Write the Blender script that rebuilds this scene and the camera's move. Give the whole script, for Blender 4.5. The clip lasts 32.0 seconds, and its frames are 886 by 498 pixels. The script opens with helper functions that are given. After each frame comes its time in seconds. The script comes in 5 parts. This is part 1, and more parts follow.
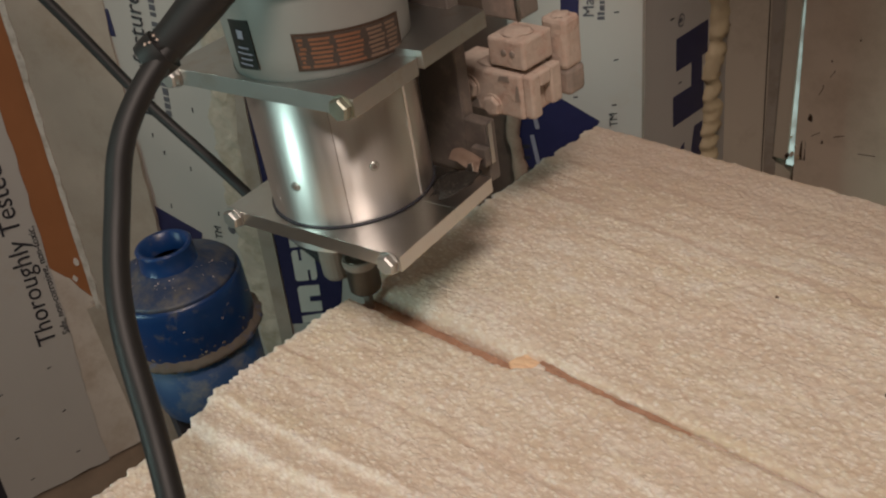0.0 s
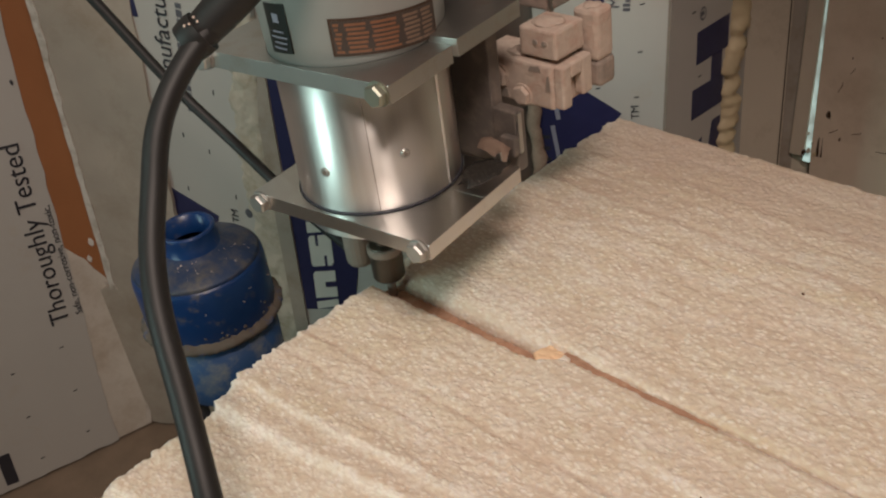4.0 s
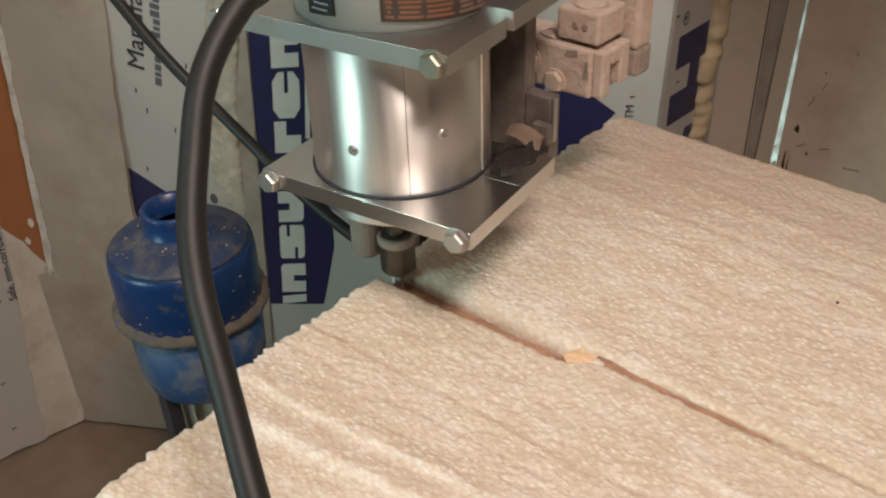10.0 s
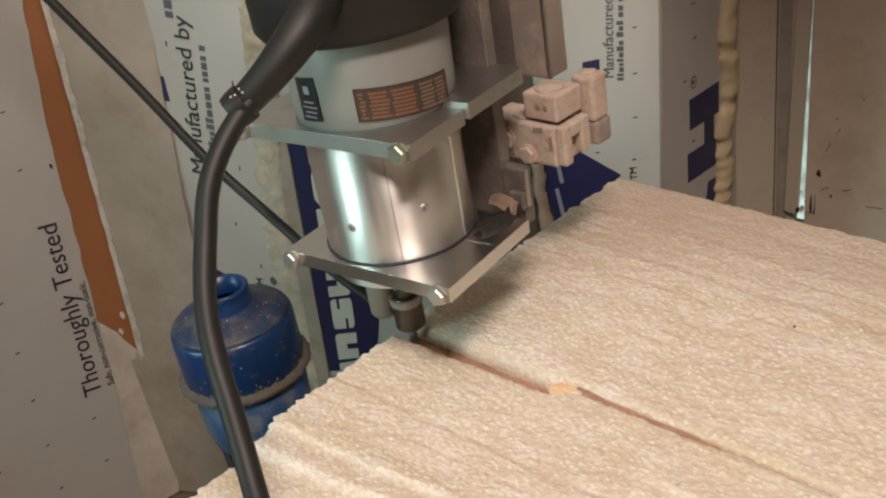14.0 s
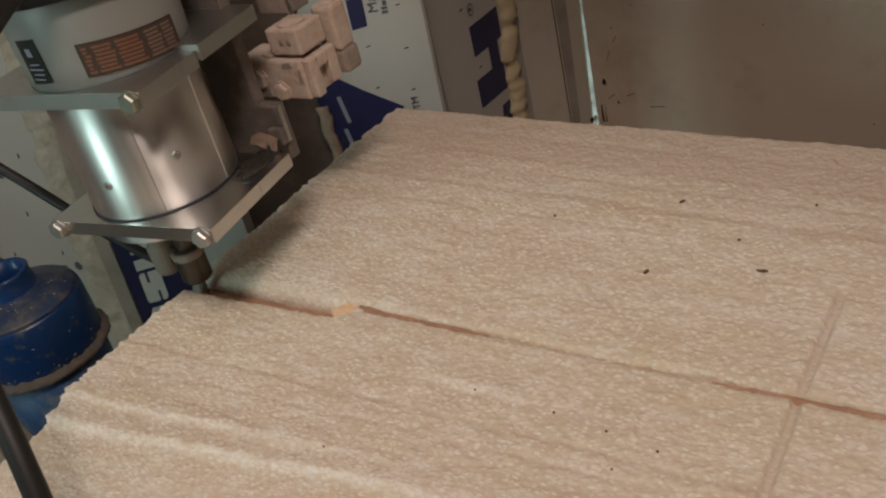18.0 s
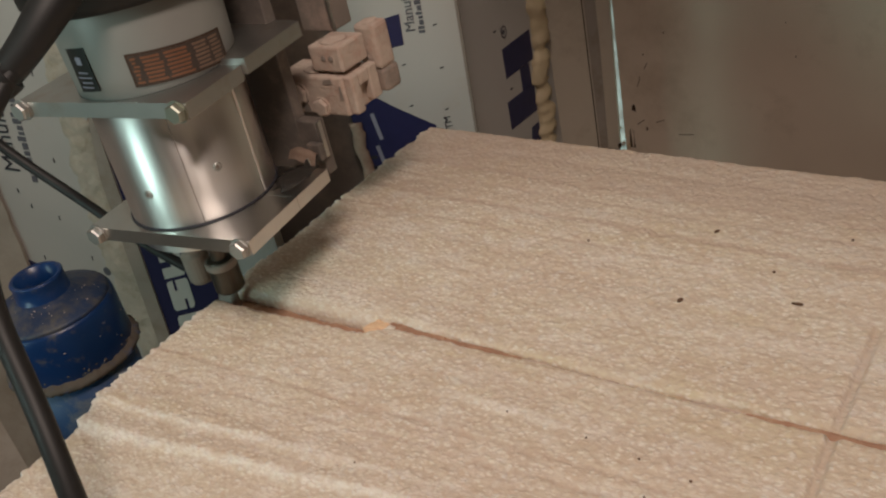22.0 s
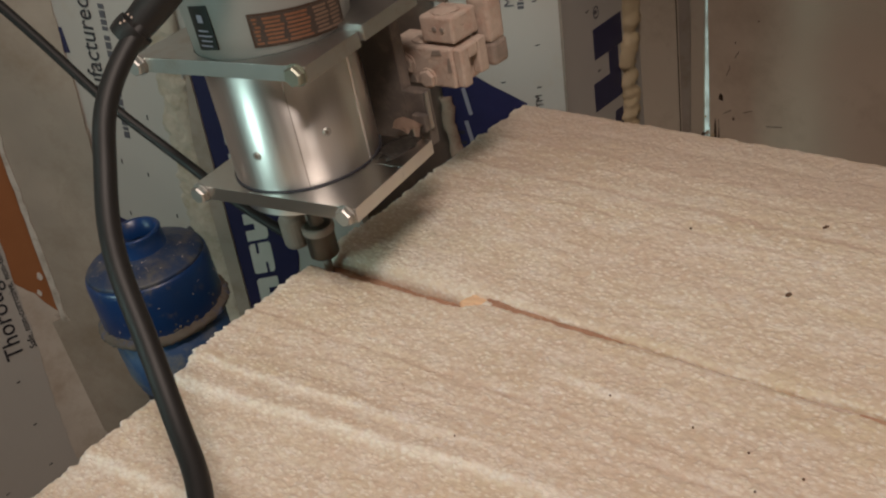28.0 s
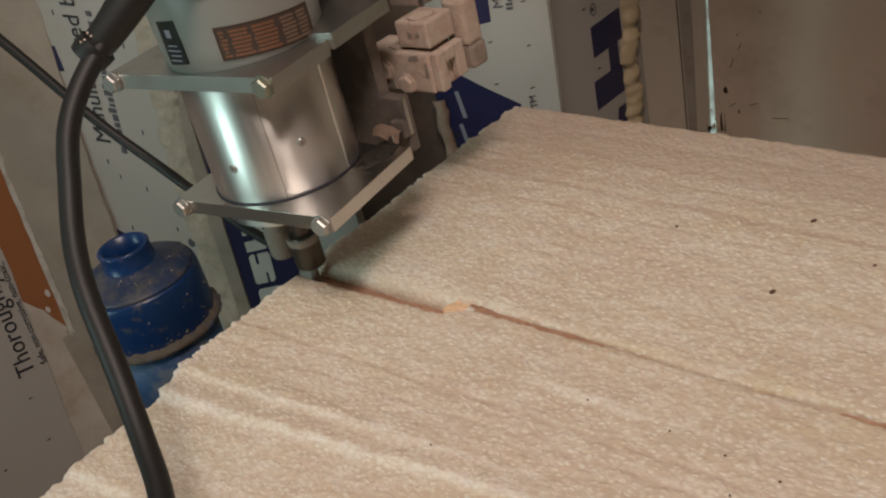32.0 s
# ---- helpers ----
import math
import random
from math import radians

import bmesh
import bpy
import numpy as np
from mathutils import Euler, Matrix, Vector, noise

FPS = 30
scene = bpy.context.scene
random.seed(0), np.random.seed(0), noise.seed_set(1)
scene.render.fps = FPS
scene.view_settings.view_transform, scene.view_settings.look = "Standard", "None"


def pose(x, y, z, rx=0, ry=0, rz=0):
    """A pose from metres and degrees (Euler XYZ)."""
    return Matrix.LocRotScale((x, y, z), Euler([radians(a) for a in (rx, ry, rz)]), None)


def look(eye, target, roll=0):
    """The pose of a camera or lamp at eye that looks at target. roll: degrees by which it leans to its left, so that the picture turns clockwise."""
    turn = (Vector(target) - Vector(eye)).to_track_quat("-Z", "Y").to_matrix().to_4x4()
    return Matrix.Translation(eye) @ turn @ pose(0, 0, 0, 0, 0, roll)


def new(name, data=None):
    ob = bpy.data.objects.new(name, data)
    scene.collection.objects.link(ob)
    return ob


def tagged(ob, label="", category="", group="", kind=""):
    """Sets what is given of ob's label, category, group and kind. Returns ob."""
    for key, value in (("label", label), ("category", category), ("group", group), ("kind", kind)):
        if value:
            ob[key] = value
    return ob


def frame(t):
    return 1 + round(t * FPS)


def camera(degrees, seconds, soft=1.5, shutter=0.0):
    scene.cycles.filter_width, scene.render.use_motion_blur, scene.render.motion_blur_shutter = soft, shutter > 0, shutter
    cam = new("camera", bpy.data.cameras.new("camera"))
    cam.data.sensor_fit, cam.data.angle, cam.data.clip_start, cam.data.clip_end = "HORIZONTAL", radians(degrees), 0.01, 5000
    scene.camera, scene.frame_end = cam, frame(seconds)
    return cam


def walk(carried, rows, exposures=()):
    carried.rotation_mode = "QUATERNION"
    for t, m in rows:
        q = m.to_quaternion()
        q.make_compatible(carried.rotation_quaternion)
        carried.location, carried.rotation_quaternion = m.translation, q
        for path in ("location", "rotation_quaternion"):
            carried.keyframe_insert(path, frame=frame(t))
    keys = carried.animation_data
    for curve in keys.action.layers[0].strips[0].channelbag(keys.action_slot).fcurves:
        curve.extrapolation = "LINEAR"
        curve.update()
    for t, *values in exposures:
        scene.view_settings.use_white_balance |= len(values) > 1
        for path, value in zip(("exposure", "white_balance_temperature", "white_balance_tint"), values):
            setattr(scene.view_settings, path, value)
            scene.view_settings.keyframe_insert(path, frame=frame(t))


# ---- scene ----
cam = camera(49.84, 32.0, soft=2.2)
# seconds, eye, yaw, pitch, roll
ROWS = [
    (0, 0.2967, -0.3244, 0.8058, 48.47, -32.89, -9.70),
    (0.5, 0.2961, -0.3212, 0.8030, 49.69, -34.41, -10.52),
    (1, 0.2935, -0.3263, 0.8089, 47.92, -34.19, -9.50),
    (1.5, 0.2929, -0.3258, 0.8083, 47.01, -34.12, -8.57),
    (2, 0.2912, -0.3268, 0.8070, 47.54, -34.22, -8.78),
    (2.5, 0.2932, -0.3291, 0.8113, 48.07, -34.19, -8.90),
    (3, 0.2916, -0.3317, 0.8118, 48.05, -33.89, -8.76),
    (3.5, 0.2901, -0.3342, 0.8125, 48.32, -33.64, -8.69),
    (4, 0.2842, -0.3347, 0.8077, 48.64, -33.59, -8.46),
    (4.5, 0.2859, -0.3395, 0.8127, 48.60, -33.74, -8.17),
    (6.5, 0.2889, -0.3478, 0.8183, 48.62, -33.99, -8.02),
    (7, 0.2856, -0.3490, 0.8218, 49.09, -34.01, -8.72),
    (7.5, 0.2868, -0.3518, 0.8246, 49.51, -33.88, -9.00),
    (8, 0.2911, -0.3512, 0.8267, 50.01, -33.49, -9.73),
    (8.5, 0.2758, -0.3529, 0.8204, 50.06, -33.23, -10.55),
    (9, 0.2495, -0.3406, 0.8097, 48.73, -31.80, -10.89),
    (9.2, 0.2296, -0.3379, 0.8006, 46.02, -30.33, -8.28),
    (9.4, 0.1955, -0.3331, 0.7668, 44.69, -29.86, -4.90),
    (9.5, 0.1835, -0.3324, 0.7656, 42.80, -30.65, -2.89),
    (9.6, 0.1939, -0.3338, 0.7755, 42.97, -30.75, -4.89),
    (9.8, 0.1949, -0.3494, 0.7871, 42.54, -32.39, -4.12),
    (10, 0.2071, -0.3619, 0.7821, 41.61, -33.80, -2.24),
    (10.5, 0.2724, -0.3759, 0.7895, 43.06, -33.57, -4.13),
    (11, 0.3161, -0.3786, 0.8126, 48.78, -31.27, -7.77),
    (11.5, 0.3200, -0.3816, 0.8220, 50.38, -30.39, -10.10),
    (12, 0.3238, -0.3882, 0.8288, 50.69, -29.60, -11.36),
    (12.5, 0.3246, -0.3822, 0.8264, 50.97, -28.66, -12.26),
    (13, 0.3192, -0.3807, 0.8220, 50.57, -28.13, -12.43),
    (13.5, 0.3204, -0.3826, 0.8204, 49.36, -28.31, -11.45),
    (14, 0.3209, -0.3797, 0.8178, 48.29, -28.57, -10.12),
    (14.5, 0.3262, -0.3749, 0.8130, 47.60, -29.28, -9.49),
    (15, 0.3624, -0.3587, 0.8112, 46.76, -30.35, -9.96),
    (15.5, 0.3713, -0.3576, 0.8075, 43.96, -31.11, -9.93),
    (17.5, 0.3925, -0.3622, 0.7871, 39.64, -32.55, -14.28),
    (18, 0.3909, -0.3627, 0.7899, 40.17, -32.13, -15.25),
    (18.5, 0.3931, -0.3642, 0.7900, 40.11, -31.74, -14.92),
    (19, 0.3949, -0.3606, 0.7886, 39.96, -31.43, -14.65),
    (19.5, 0.3943, -0.3614, 0.7889, 39.58, -31.30, -13.76),
    (20, 0.3952, -0.3606, 0.7906, 39.29, -31.19, -13.64),
    (20.5, 0.3959, -0.3613, 0.7911, 38.97, -31.02, -13.38),
    (21, 0.3874, -0.3646, 0.7913, 38.94, -31.00, -12.99),
    (21.5, 0.3852, -0.3674, 0.7926, 39.92, -30.88, -13.06),
    (22, 0.3810, -0.3711, 0.7956, 40.79, -30.90, -13.37),
    (22.5, 0.3819, -0.3739, 0.7971, 41.53, -30.87, -13.48),
    (23, 0.3824, -0.3734, 0.7983, 41.92, -30.87, -13.65),
    (23.5, 0.3757, -0.3722, 0.7936, 42.03, -30.89, -13.81),
    (24, 0.3644, -0.3847, 0.8035, 42.34, -31.09, -12.41),
    (24.5, 0.3583, -0.3866, 0.8022, 42.99, -31.15, -12.60),
    (25, 0.3471, -0.3907, 0.7943, 43.75, -31.30, -12.20),
    (25.5, 0.3506, -0.3892, 0.7955, 44.82, -31.59, -12.11),
    (27.5, 0.3512, -0.3947, 0.8004, 44.39, -31.58, -11.69),
    (28, 0.3490, -0.3911, 0.7989, 44.21, -31.56, -11.63),
    (28.5, 0.3494, -0.3883, 0.7963, 44.05, -31.54, -11.51),
    (29, 0.3562, -0.3778, 0.7903, 43.25, -31.50, -11.68),
    (29.5, 0.3439, -0.3781, 0.7850, 42.79, -31.69, -11.81),
    (30, 0.3361, -0.3911, 0.7906, 43.06, -31.86, -11.32),
    (30.5, 0.3357, -0.3926, 0.7894, 43.78, -31.77, -11.19),
    (31, 0.3526, -0.3789, 0.7892, 44.94, -31.51, -11.92),
    (31.5, 0.3711, -0.3732, 0.7953, 46.02, -31.26, -13.46),
    (32, 0.3721, -0.3653, 0.7920, 46.42, -31.01, -14.60),
]
EXPOSURES = ((0, -0.52), (2, -0.42), (4, -0.33), (7.5, -0.27), (9, -0.12), (9.5, -0.02), (10, 0.0), (10.5, -0.15), (11, -0.36), (12, -0.16), (13, 0.02), (14, 0.06), (15, -0.2), (18, -0.72), (19, -0.68), (25, -0.58), (31, -0.56), (32, -0.56))
walk(cam, [(t, pose(x, y, z, 90 + pitch, 0, yaw) @ pose(0, 0, 0, 0, 0, roll)) for t, x, y, z, yaw, pitch, roll in ROWS], EXPOSURES)

# ---- light ----
world = bpy.data.worlds.new("workshop_world")
world.use_nodes = True
scene.world = world
bg = world.node_tree.nodes["Background"]
bg.inputs[0].default_value = (1.0, 0.84, 0.74, 1)
bg.inputs[1].default_value = 0.050


def area_lamp(name, eye, target, sx, sy, watts, colour, spread=180.0):
    d = bpy.data.lights.new(name, "AREA")
    d.shape, d.size, d.size_y, d.energy, d.color = "RECTANGLE", sx, sy, watts, colour
    ob = new(name, d)
    d.spread = radians(spread)
    ob.matrix_world = look(eye, target)
    return ob


# warm work lamp behind the camera, added overhead fill, narrowed stand-in for tall-door daylight
area_lamp("work_lamp", (0.52, -0.44, 1.50), (-0.12, -0.02, 0.45), 0.32, 0.15, 6.9, (1.0, 0.822, 0.722), 138.0)
area_lamp("ceiling_lamp", (0.1, -0.3, 1.88), (0.1, 0.15, 0.43), 0.9, 0.5, 4.2, (1.0, 0.82, 0.72))
area_lamp("door_daylight", (-0.62, -1.70, 0.95), (-0.12, -0.05, 0.6), 0.42, 1.2, 1.55, (0.70, 1.0, 0.93), 44.0)

# ---- materials ----
def mat(name, base, rough=0.6, metal=0.0, var=0.12, scale=30.0, bump=0.0, bump_scale=200.0, dirt=None, dirt_amount=0.5, dirt_scale=12.0, dist=0.001):
    m = bpy.data.materials.new(name)
    m.use_nodes = True
    nt = m.node_tree
    b = nt.nodes["Principled BSDF"]
    tc = nt.nodes.new("ShaderNodeTexCoord")
    n1 = nt.nodes.new("ShaderNodeTexNoise")
    n1.inputs["Scale"].default_value, n1.inputs["Detail"].default_value = scale, 6
    nt.links.new(tc.outputs["Object"], n1.inputs["Vector"])
    mix = nt.nodes.new("ShaderNodeMix")
    mix.data_type = "RGBA"
    lo = [max(0.0, c * (1 - var)) for c in base]
    hi = [min(1.0, c * (1 + var)) for c in base]
    mix.inputs[6].default_value, mix.inputs[7].default_value = (*lo, 1), (*hi, 1)
    nt.links.new(n1.outputs["Fac"], mix.inputs[0])
    out = mix.outputs[2]
    if dirt:
        n2 = nt.nodes.new("ShaderNodeTexNoise")
        n2.inputs["Scale"].default_value, n2.inputs["Detail"].default_value, n2.inputs["Roughness"].default_value = dirt_scale, 8, 0.7
        nt.links.new(tc.outputs["Object"], n2.inputs["Vector"])
        r = nt.nodes.new("ShaderNodeMapRange")
        r.inputs[1].default_value, r.inputs[2].default_value = 0.62 - 0.3 * dirt_amount, 0.78 - 0.2 * dirt_amount
        nt.links.new(n2.outputs["Fac"], r.inputs[0])
        mx = nt.nodes.new("ShaderNodeMix")
        mx.data_type = "RGBA"
        mx.inputs[7].default_value = (*dirt, 1)
        nt.links.new(r.outputs[0], mx.inputs[0])
        nt.links.new(out, mx.inputs[6])
        out = mx.outputs[2]
    nt.links.new(out, b.inputs["Base Color"])
    b.inputs["Roughness"].default_value, b.inputs["Metallic"].default_value = rough, metal
    if bump:
        n3 = nt.nodes.new("ShaderNodeTexNoise")
        n3.inputs["Scale"].default_value, n3.inputs["Detail"].default_value = bump_scale, 4
        nt.links.new(tc.outputs["Object"], n3.inputs["Vector"])
        bp = nt.nodes.new("ShaderNodeBump")
        bp.inputs["Strength"].default_value, bp.inputs["Distance"].default_value = bump, dist
        nt.links.new(n3.outputs["Fac"], bp.inputs["Height"])
        nt.links.new(bp.outputs[0], b.inputs["Normal"])
    return m


FOAM = mat("eps_foam", (0.73, 0.64, 0.515), 0.8, var=0.10, scale=300)


def foam_nodes(m):
    """Pale popcorn beads with painted-in shading, creamier ground, broad yellowish and white streaks."""
    nt = m.node_tree
    N, L = nt.nodes, nt.links
    b = N["Principled BSDF"]
    old = b.inputs["Base Color"].links[0].from_socket
    tc = N.new("ShaderNodeTexCoord")

    def mapped(sx, sy, sz):
        mp = N.new("ShaderNodeMapping")
        mp.inputs["Scale"].default_value = (sx, sy, sz)
        L.new(tc.outputs["Object"], mp.inputs[0])
        return mp.outputs[0]

    def noise_tex(vec, scale, detail=5.0, rough=0.6):
        n = N.new("ShaderNodeTexNoise")
        n.inputs["Scale"].default_value, n.inputs["Detail"].default_value, n.inputs["Roughness"].default_value = scale, detail, rough
        L.new(vec, n.inputs["Vector"])
        return n.outputs["Fac"]

    def ramp(fac, lo, hi, a=0.0, c=1.0):
        r = N.new("ShaderNodeMapRange")
        r.inputs[1].default_value, r.inputs[2].default_value, r.inputs[3].default_value, r.inputs[4].default_value = lo, hi, a, c
        L.new(fac, r.inputs[0])
        return r.outputs[0]

    def blend(fac, col, colour):
        x = N.new("ShaderNodeMix")
        x.data_type = "RGBA"
        x.inputs[7].default_value = (*colour, 1)
        L.new(fac, x.inputs[0])
        L.new(col, x.inputs[6])
        return x.outputs[2]

    # warped coordinates keep the beads from lining up
    wn = N.new("ShaderNodeTexNoise")
    wn.inputs["Scale"].default_value = 330
    base = mapped(0.75, 1.15, 1.0)
    L.new(base, wn.inputs["Vector"])
    wv = N.new("ShaderNodeVectorMath")
    wv.operation = "MULTIPLY_ADD"
    wv.inputs[1].default_value = (0.003, 0.003, 0.003)
    L.new(wn.outputs["Color"], wv.inputs[0])
    L.new(base, wv.inputs[2])
    vo = N.new("ShaderNodeTexVoronoi")
    vo.inputs["Scale"].default_value = 350
    L.new(wv.outputs[0], vo.inputs["Vector"])
    sep = N.new("ShaderNodeSeparateColor")
    L.new(vo.outputs["Color"], sep.inputs[0])
    pick = ramp(sep.outputs[0], 0.25, 0.95)
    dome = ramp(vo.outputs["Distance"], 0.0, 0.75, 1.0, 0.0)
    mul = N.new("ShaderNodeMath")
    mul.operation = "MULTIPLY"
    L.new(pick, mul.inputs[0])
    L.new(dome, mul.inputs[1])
    xyz = N.new("ShaderNodeSeparateXYZ")
    L.new(tc.outputs["Object"], xyz.inputs[0])

    def calc(op, p, q):
        n = N.new("ShaderNodeMath")
        n.operation = op
        for sock, val in zip(n.inputs, (p, q)):
            if isinstance(val, float):
                sock.default_value = val
            else:
                L.new(val, sock)
        return n.outputs[0]

    wobble = calc("MULTIPLY", calc("SUBTRACT", noise_tex(mapped(1, 0.2, 1), 60, 4.0), 0.5), 0.010)

    def streak(y0, slope, half, x0, x1, most):
        """A colour band along the board: white for ridge light, brown for groove shade."""
        d = calc("ADD", calc("SUBTRACT", calc("SUBTRACT", xyz.outputs[1], calc("MULTIPLY", xyz.outputs[0], slope)), y0), wobble)
        k = ramp(calc("ABSOLUTE", d, 0.0), half * 0.3, half, most, 0.0)
        k = calc("MULTIPLY", k, ramp(xyz.outputs[0], x1 - 0.06, x1, 1.0, 0.0))
        k = calc("MULTIPLY", k, ramp(xyz.outputs[0], x0, x0 + 0.02))
        return calc("MULTIPLY", k, ramp(noise_tex(base, 150, 4.0), 0.25, 0.60))

    # broad pinkish and yellowish patches, brown and white drag lines
    col = blend(ramp(noise_tex(mapped(3, 6, 1), 2.6), 0.44, 0.62, 0.0, 0.6), old, (0.71, 0.58, 0.48))
    col = blend(ramp(noise_tex(mapped(5, 7, 3), 2.1), 0.48, 0.66, 0.0, 0.7), col, (0.70, 0.60, 0.425))
    col = blend(ramp(noise_tex(mapped(2.5, 34, 1), 1.7), 0.52, 0.66, 0.0, 0.55), col, (0.60, 0.475, 0.365))
    col = blend(ramp(noise_tex(mapped(4, 26, 5), 1.6), 0.50, 0.68, 0.0, 0.7), col, (0.82, 0.75, 0.67))
    # torn whiter and scuffed browner blotches a few centimetres across
    col = blend(ramp(noise_tex(mapped(1, 1.9, 1), 34, 3.0, 0.5), 0.52, 0.66, 0.0, 0.6), col, (0.83, 0.775, 0.70))
    col = blend(ramp(noise_tex(mapped(1, 2.2, 4), 26, 3.0, 0.5), 0.54, 0.68, 0.0, 0.55), col, (0.62, 0.50, 0.385))
    # the duller, smoother old skin along the back
    back = calc("ADD", calc("ADD", xyz.outputs[1], calc("MULTIPLY", xyz.outputs[0], 0.045)), wobble)
    skin = calc("ADD", ramp(back, 0.1565, 0.1605, 0.0, 0.18), ramp(back, 0.2045, 0.2085, 0.0, 0.42))
    col = blend(ramp(sep.outputs[1], 0.55, 1.0, 0.0, 0.65), col, (0.645, 0.515, 0.395))
    # white bands paint the light that the ridges catch
    for args in ((-0.1212, 0.105, 0.0036, -0.3, 0.17, 0.85), (-0.1410, 0.135, 0.0046, -0.3, 0.27, 0.95), (-0.218, 0.12, 0.005, -0.3, 0.15, 0.8), (-0.264, 0.12, 0.005, -0.3, 0.3, 0.8), (-0.045, 0.0, 0.0055, 0.060, 0.190, 0.95)):
        col = blend(streak(*args), col, (0.88, 0.83, 0.755))
    # bead highlights and the shade between beads, put into the colour
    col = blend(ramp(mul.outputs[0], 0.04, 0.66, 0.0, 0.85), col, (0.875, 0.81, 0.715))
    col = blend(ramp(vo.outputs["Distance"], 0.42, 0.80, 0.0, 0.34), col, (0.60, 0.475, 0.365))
    # brown lines paint shading into the shallow grooves
    for args in ((0.159, -0.040, 0.0042, -0.3, 0.6, 0.75), (0.2065, -0.045, 0.0042, -0.3, 0.6, 0.75), (0.130, -0.03, 0.0026, -0.2, 0.2, 0.6), (0.185, -0.04, 0.0028, -0.3, 0.6, 0.6), (-0.0735, 0.03, 0.0026, -0.3, 0.4, 0.6), (-0.092, 0.05, 0.0026, -0.3, 0.3, 0.5)):
        col = blend(streak(*args), col, (0.575, 0.435, 0.335))
    # fresh white tear along the left rim
    rim = calc("SUBTRACT", xyz.outputs[0], ramp(xyz.outputs[1], -0.165, -0.105, -0.1425, -0.1570))
    col = blend(calc("MULTIPLY", ramp(calc("ADD", rim, wobble), 0.001, 0.008, 0.75, 0.0), ramp(noise_tex(base, 90, 4.0), 0.35, 0.60)), col, (0.90, 0.855, 0.79))
    col = blend(skin, col, (0.545, 0.42, 0.335))
    # the smooth pencil-wide scratch across the board; tan stands for its shading
    d = calc("ADD", calc("SUBTRACT", xyz.outputs[0], 0.2855), calc("MULTIPLY", calc("MINIMUM", xyz.outputs[1], 0.0), 0.03))
    k = calc("MULTIPLY", ramp(calc("ABSOLUTE", d, 0.0), 0.0022, 0.0038, 0.55, 0.0), ramp(xyz.outputs[1], 0.085, 0.098, 1.0, 0.0))
    col = blend(k, col, (0.61, 0.50, 0.41))
    L.new(col, b.inputs["Base Color"])
    bp = N.new("ShaderNodeBump")
    bp.inputs["Strength"].default_value, bp.inputs["Distance"].default_value = 0.7, 0.0012
    add = N.new("ShaderNodeMath")
    L.new(mul.outputs[0], add.inputs[0])
    L.new(calc("MULTIPLY", noise_tex(base, 420, 3.0), 0.6), add.inputs[1])
    L.new(add.outputs[0], bp.inputs["Height"])
    L.new(bp.outputs[0], b.inputs["Normal"])
    b.inputs["Subsurface Weight"].default_value, b.inputs["Subsurface Scale"].default_value = 0.3, 1.0
    b.inputs["Subsurface Radius"].default_value = (0.0030, 0.0024, 0.0017)


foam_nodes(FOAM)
FOAM_CUT = mat("foam_cut_brown", (0.43, 0.25, 0.165), 0.7, var=0.35, scale=90, bump=0.5, dirt=(0.52, 0.38, 0.27), dirt_amount=0.4, dirt_scale=45)
# pinkish grey that paints the lip's soft shadow on the slot floor
LIP_SHADE = mat("slot_lip_shade", (0.58, 0.475, 0.40), 0.7, var=0.15, scale=60, bump=0.3, dirt=(0.26, 0.15, 0.10), dirt_amount=0.35, dirt_scale=40)
CRUMB = mat("brown_crumb", (0.11, 0.058, 0.032), 0.8, var=0.3, scale=300)
DUST_TAN = mat("tan_dust", (0.40, 0.29, 0.225), 0.9, var=0.2, scale=120, bump=0.7, bump_scale=200, dirt=(0.25, 0.16, 0.12), dirt_amount=0.4, dirt_scale=60)
# peach puts the glow through the thin chip into its colour
NUB = mat("foam_chip", (0.86, 0.60, 0.38), 0.7, var=0.12, scale=150, bump=0.6, bump_scale=260)
PANEL = mat("panel_film", (0.47, 0.455, 0.43), 0.45, var=0.05, scale=14, bump=0.15, bump_scale=60, dirt=(0.45, 0.40, 0.34), dirt_amount=0.15, dirt_scale=9)
NAVY = mat("navy_print", (0.019, 0.020, 0.078), 0.45, var=0.2, scale=80)
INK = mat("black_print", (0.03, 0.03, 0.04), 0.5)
INK_W = mat("white_print", (0.66, 0.64, 0.60), 0.5)
ORANGE = mat("orange_board", (0.36, 0.15, 0.06), 0.6, var=0.15, scale=18, bump=0.2, bump_scale=150)
DRYWALL = mat("dusty_board", (0.40, 0.348, 0.295), 0.8, var=0.22, scale=16, bump=0.3, bump_scale=90, dirt=(0.31, 0.255, 0.20), dirt_amount=0.42, dirt_scale=9)
TAN = mat("tan_board", (0.68, 0.575, 0.46), 0.7, var=0.12, scale=7, bump=0.2, bump_scale=70, dirt=(0.55, 0.45, 0.345), dirt_amount=0.35, dirt_scale=8)
SPRAY = mat("spray_foam_skin", (0.62, 0.51, 0.33), 0.6, var=0.2, scale=40, bump=0.5, bump_scale=140)
ROUGH_FOAM = mat("rough_spray_foam", (0.50, 0.445, 0.37), 0.8, var=0.25, scale=70, bump=0.8, bump_scale=260, dirt=(0.37, 0.31, 0.225), dirt_amount=0.45, dirt_scale=40)
STUD = mat("dusty_stud_face", (0.36, 0.31, 0.265), 0.8, var=0.16, scale=24, bump=0.25, bump_scale=120, dirt=(0.26, 0.21, 0.16), dirt_amount=0.4, dirt_scale=18)
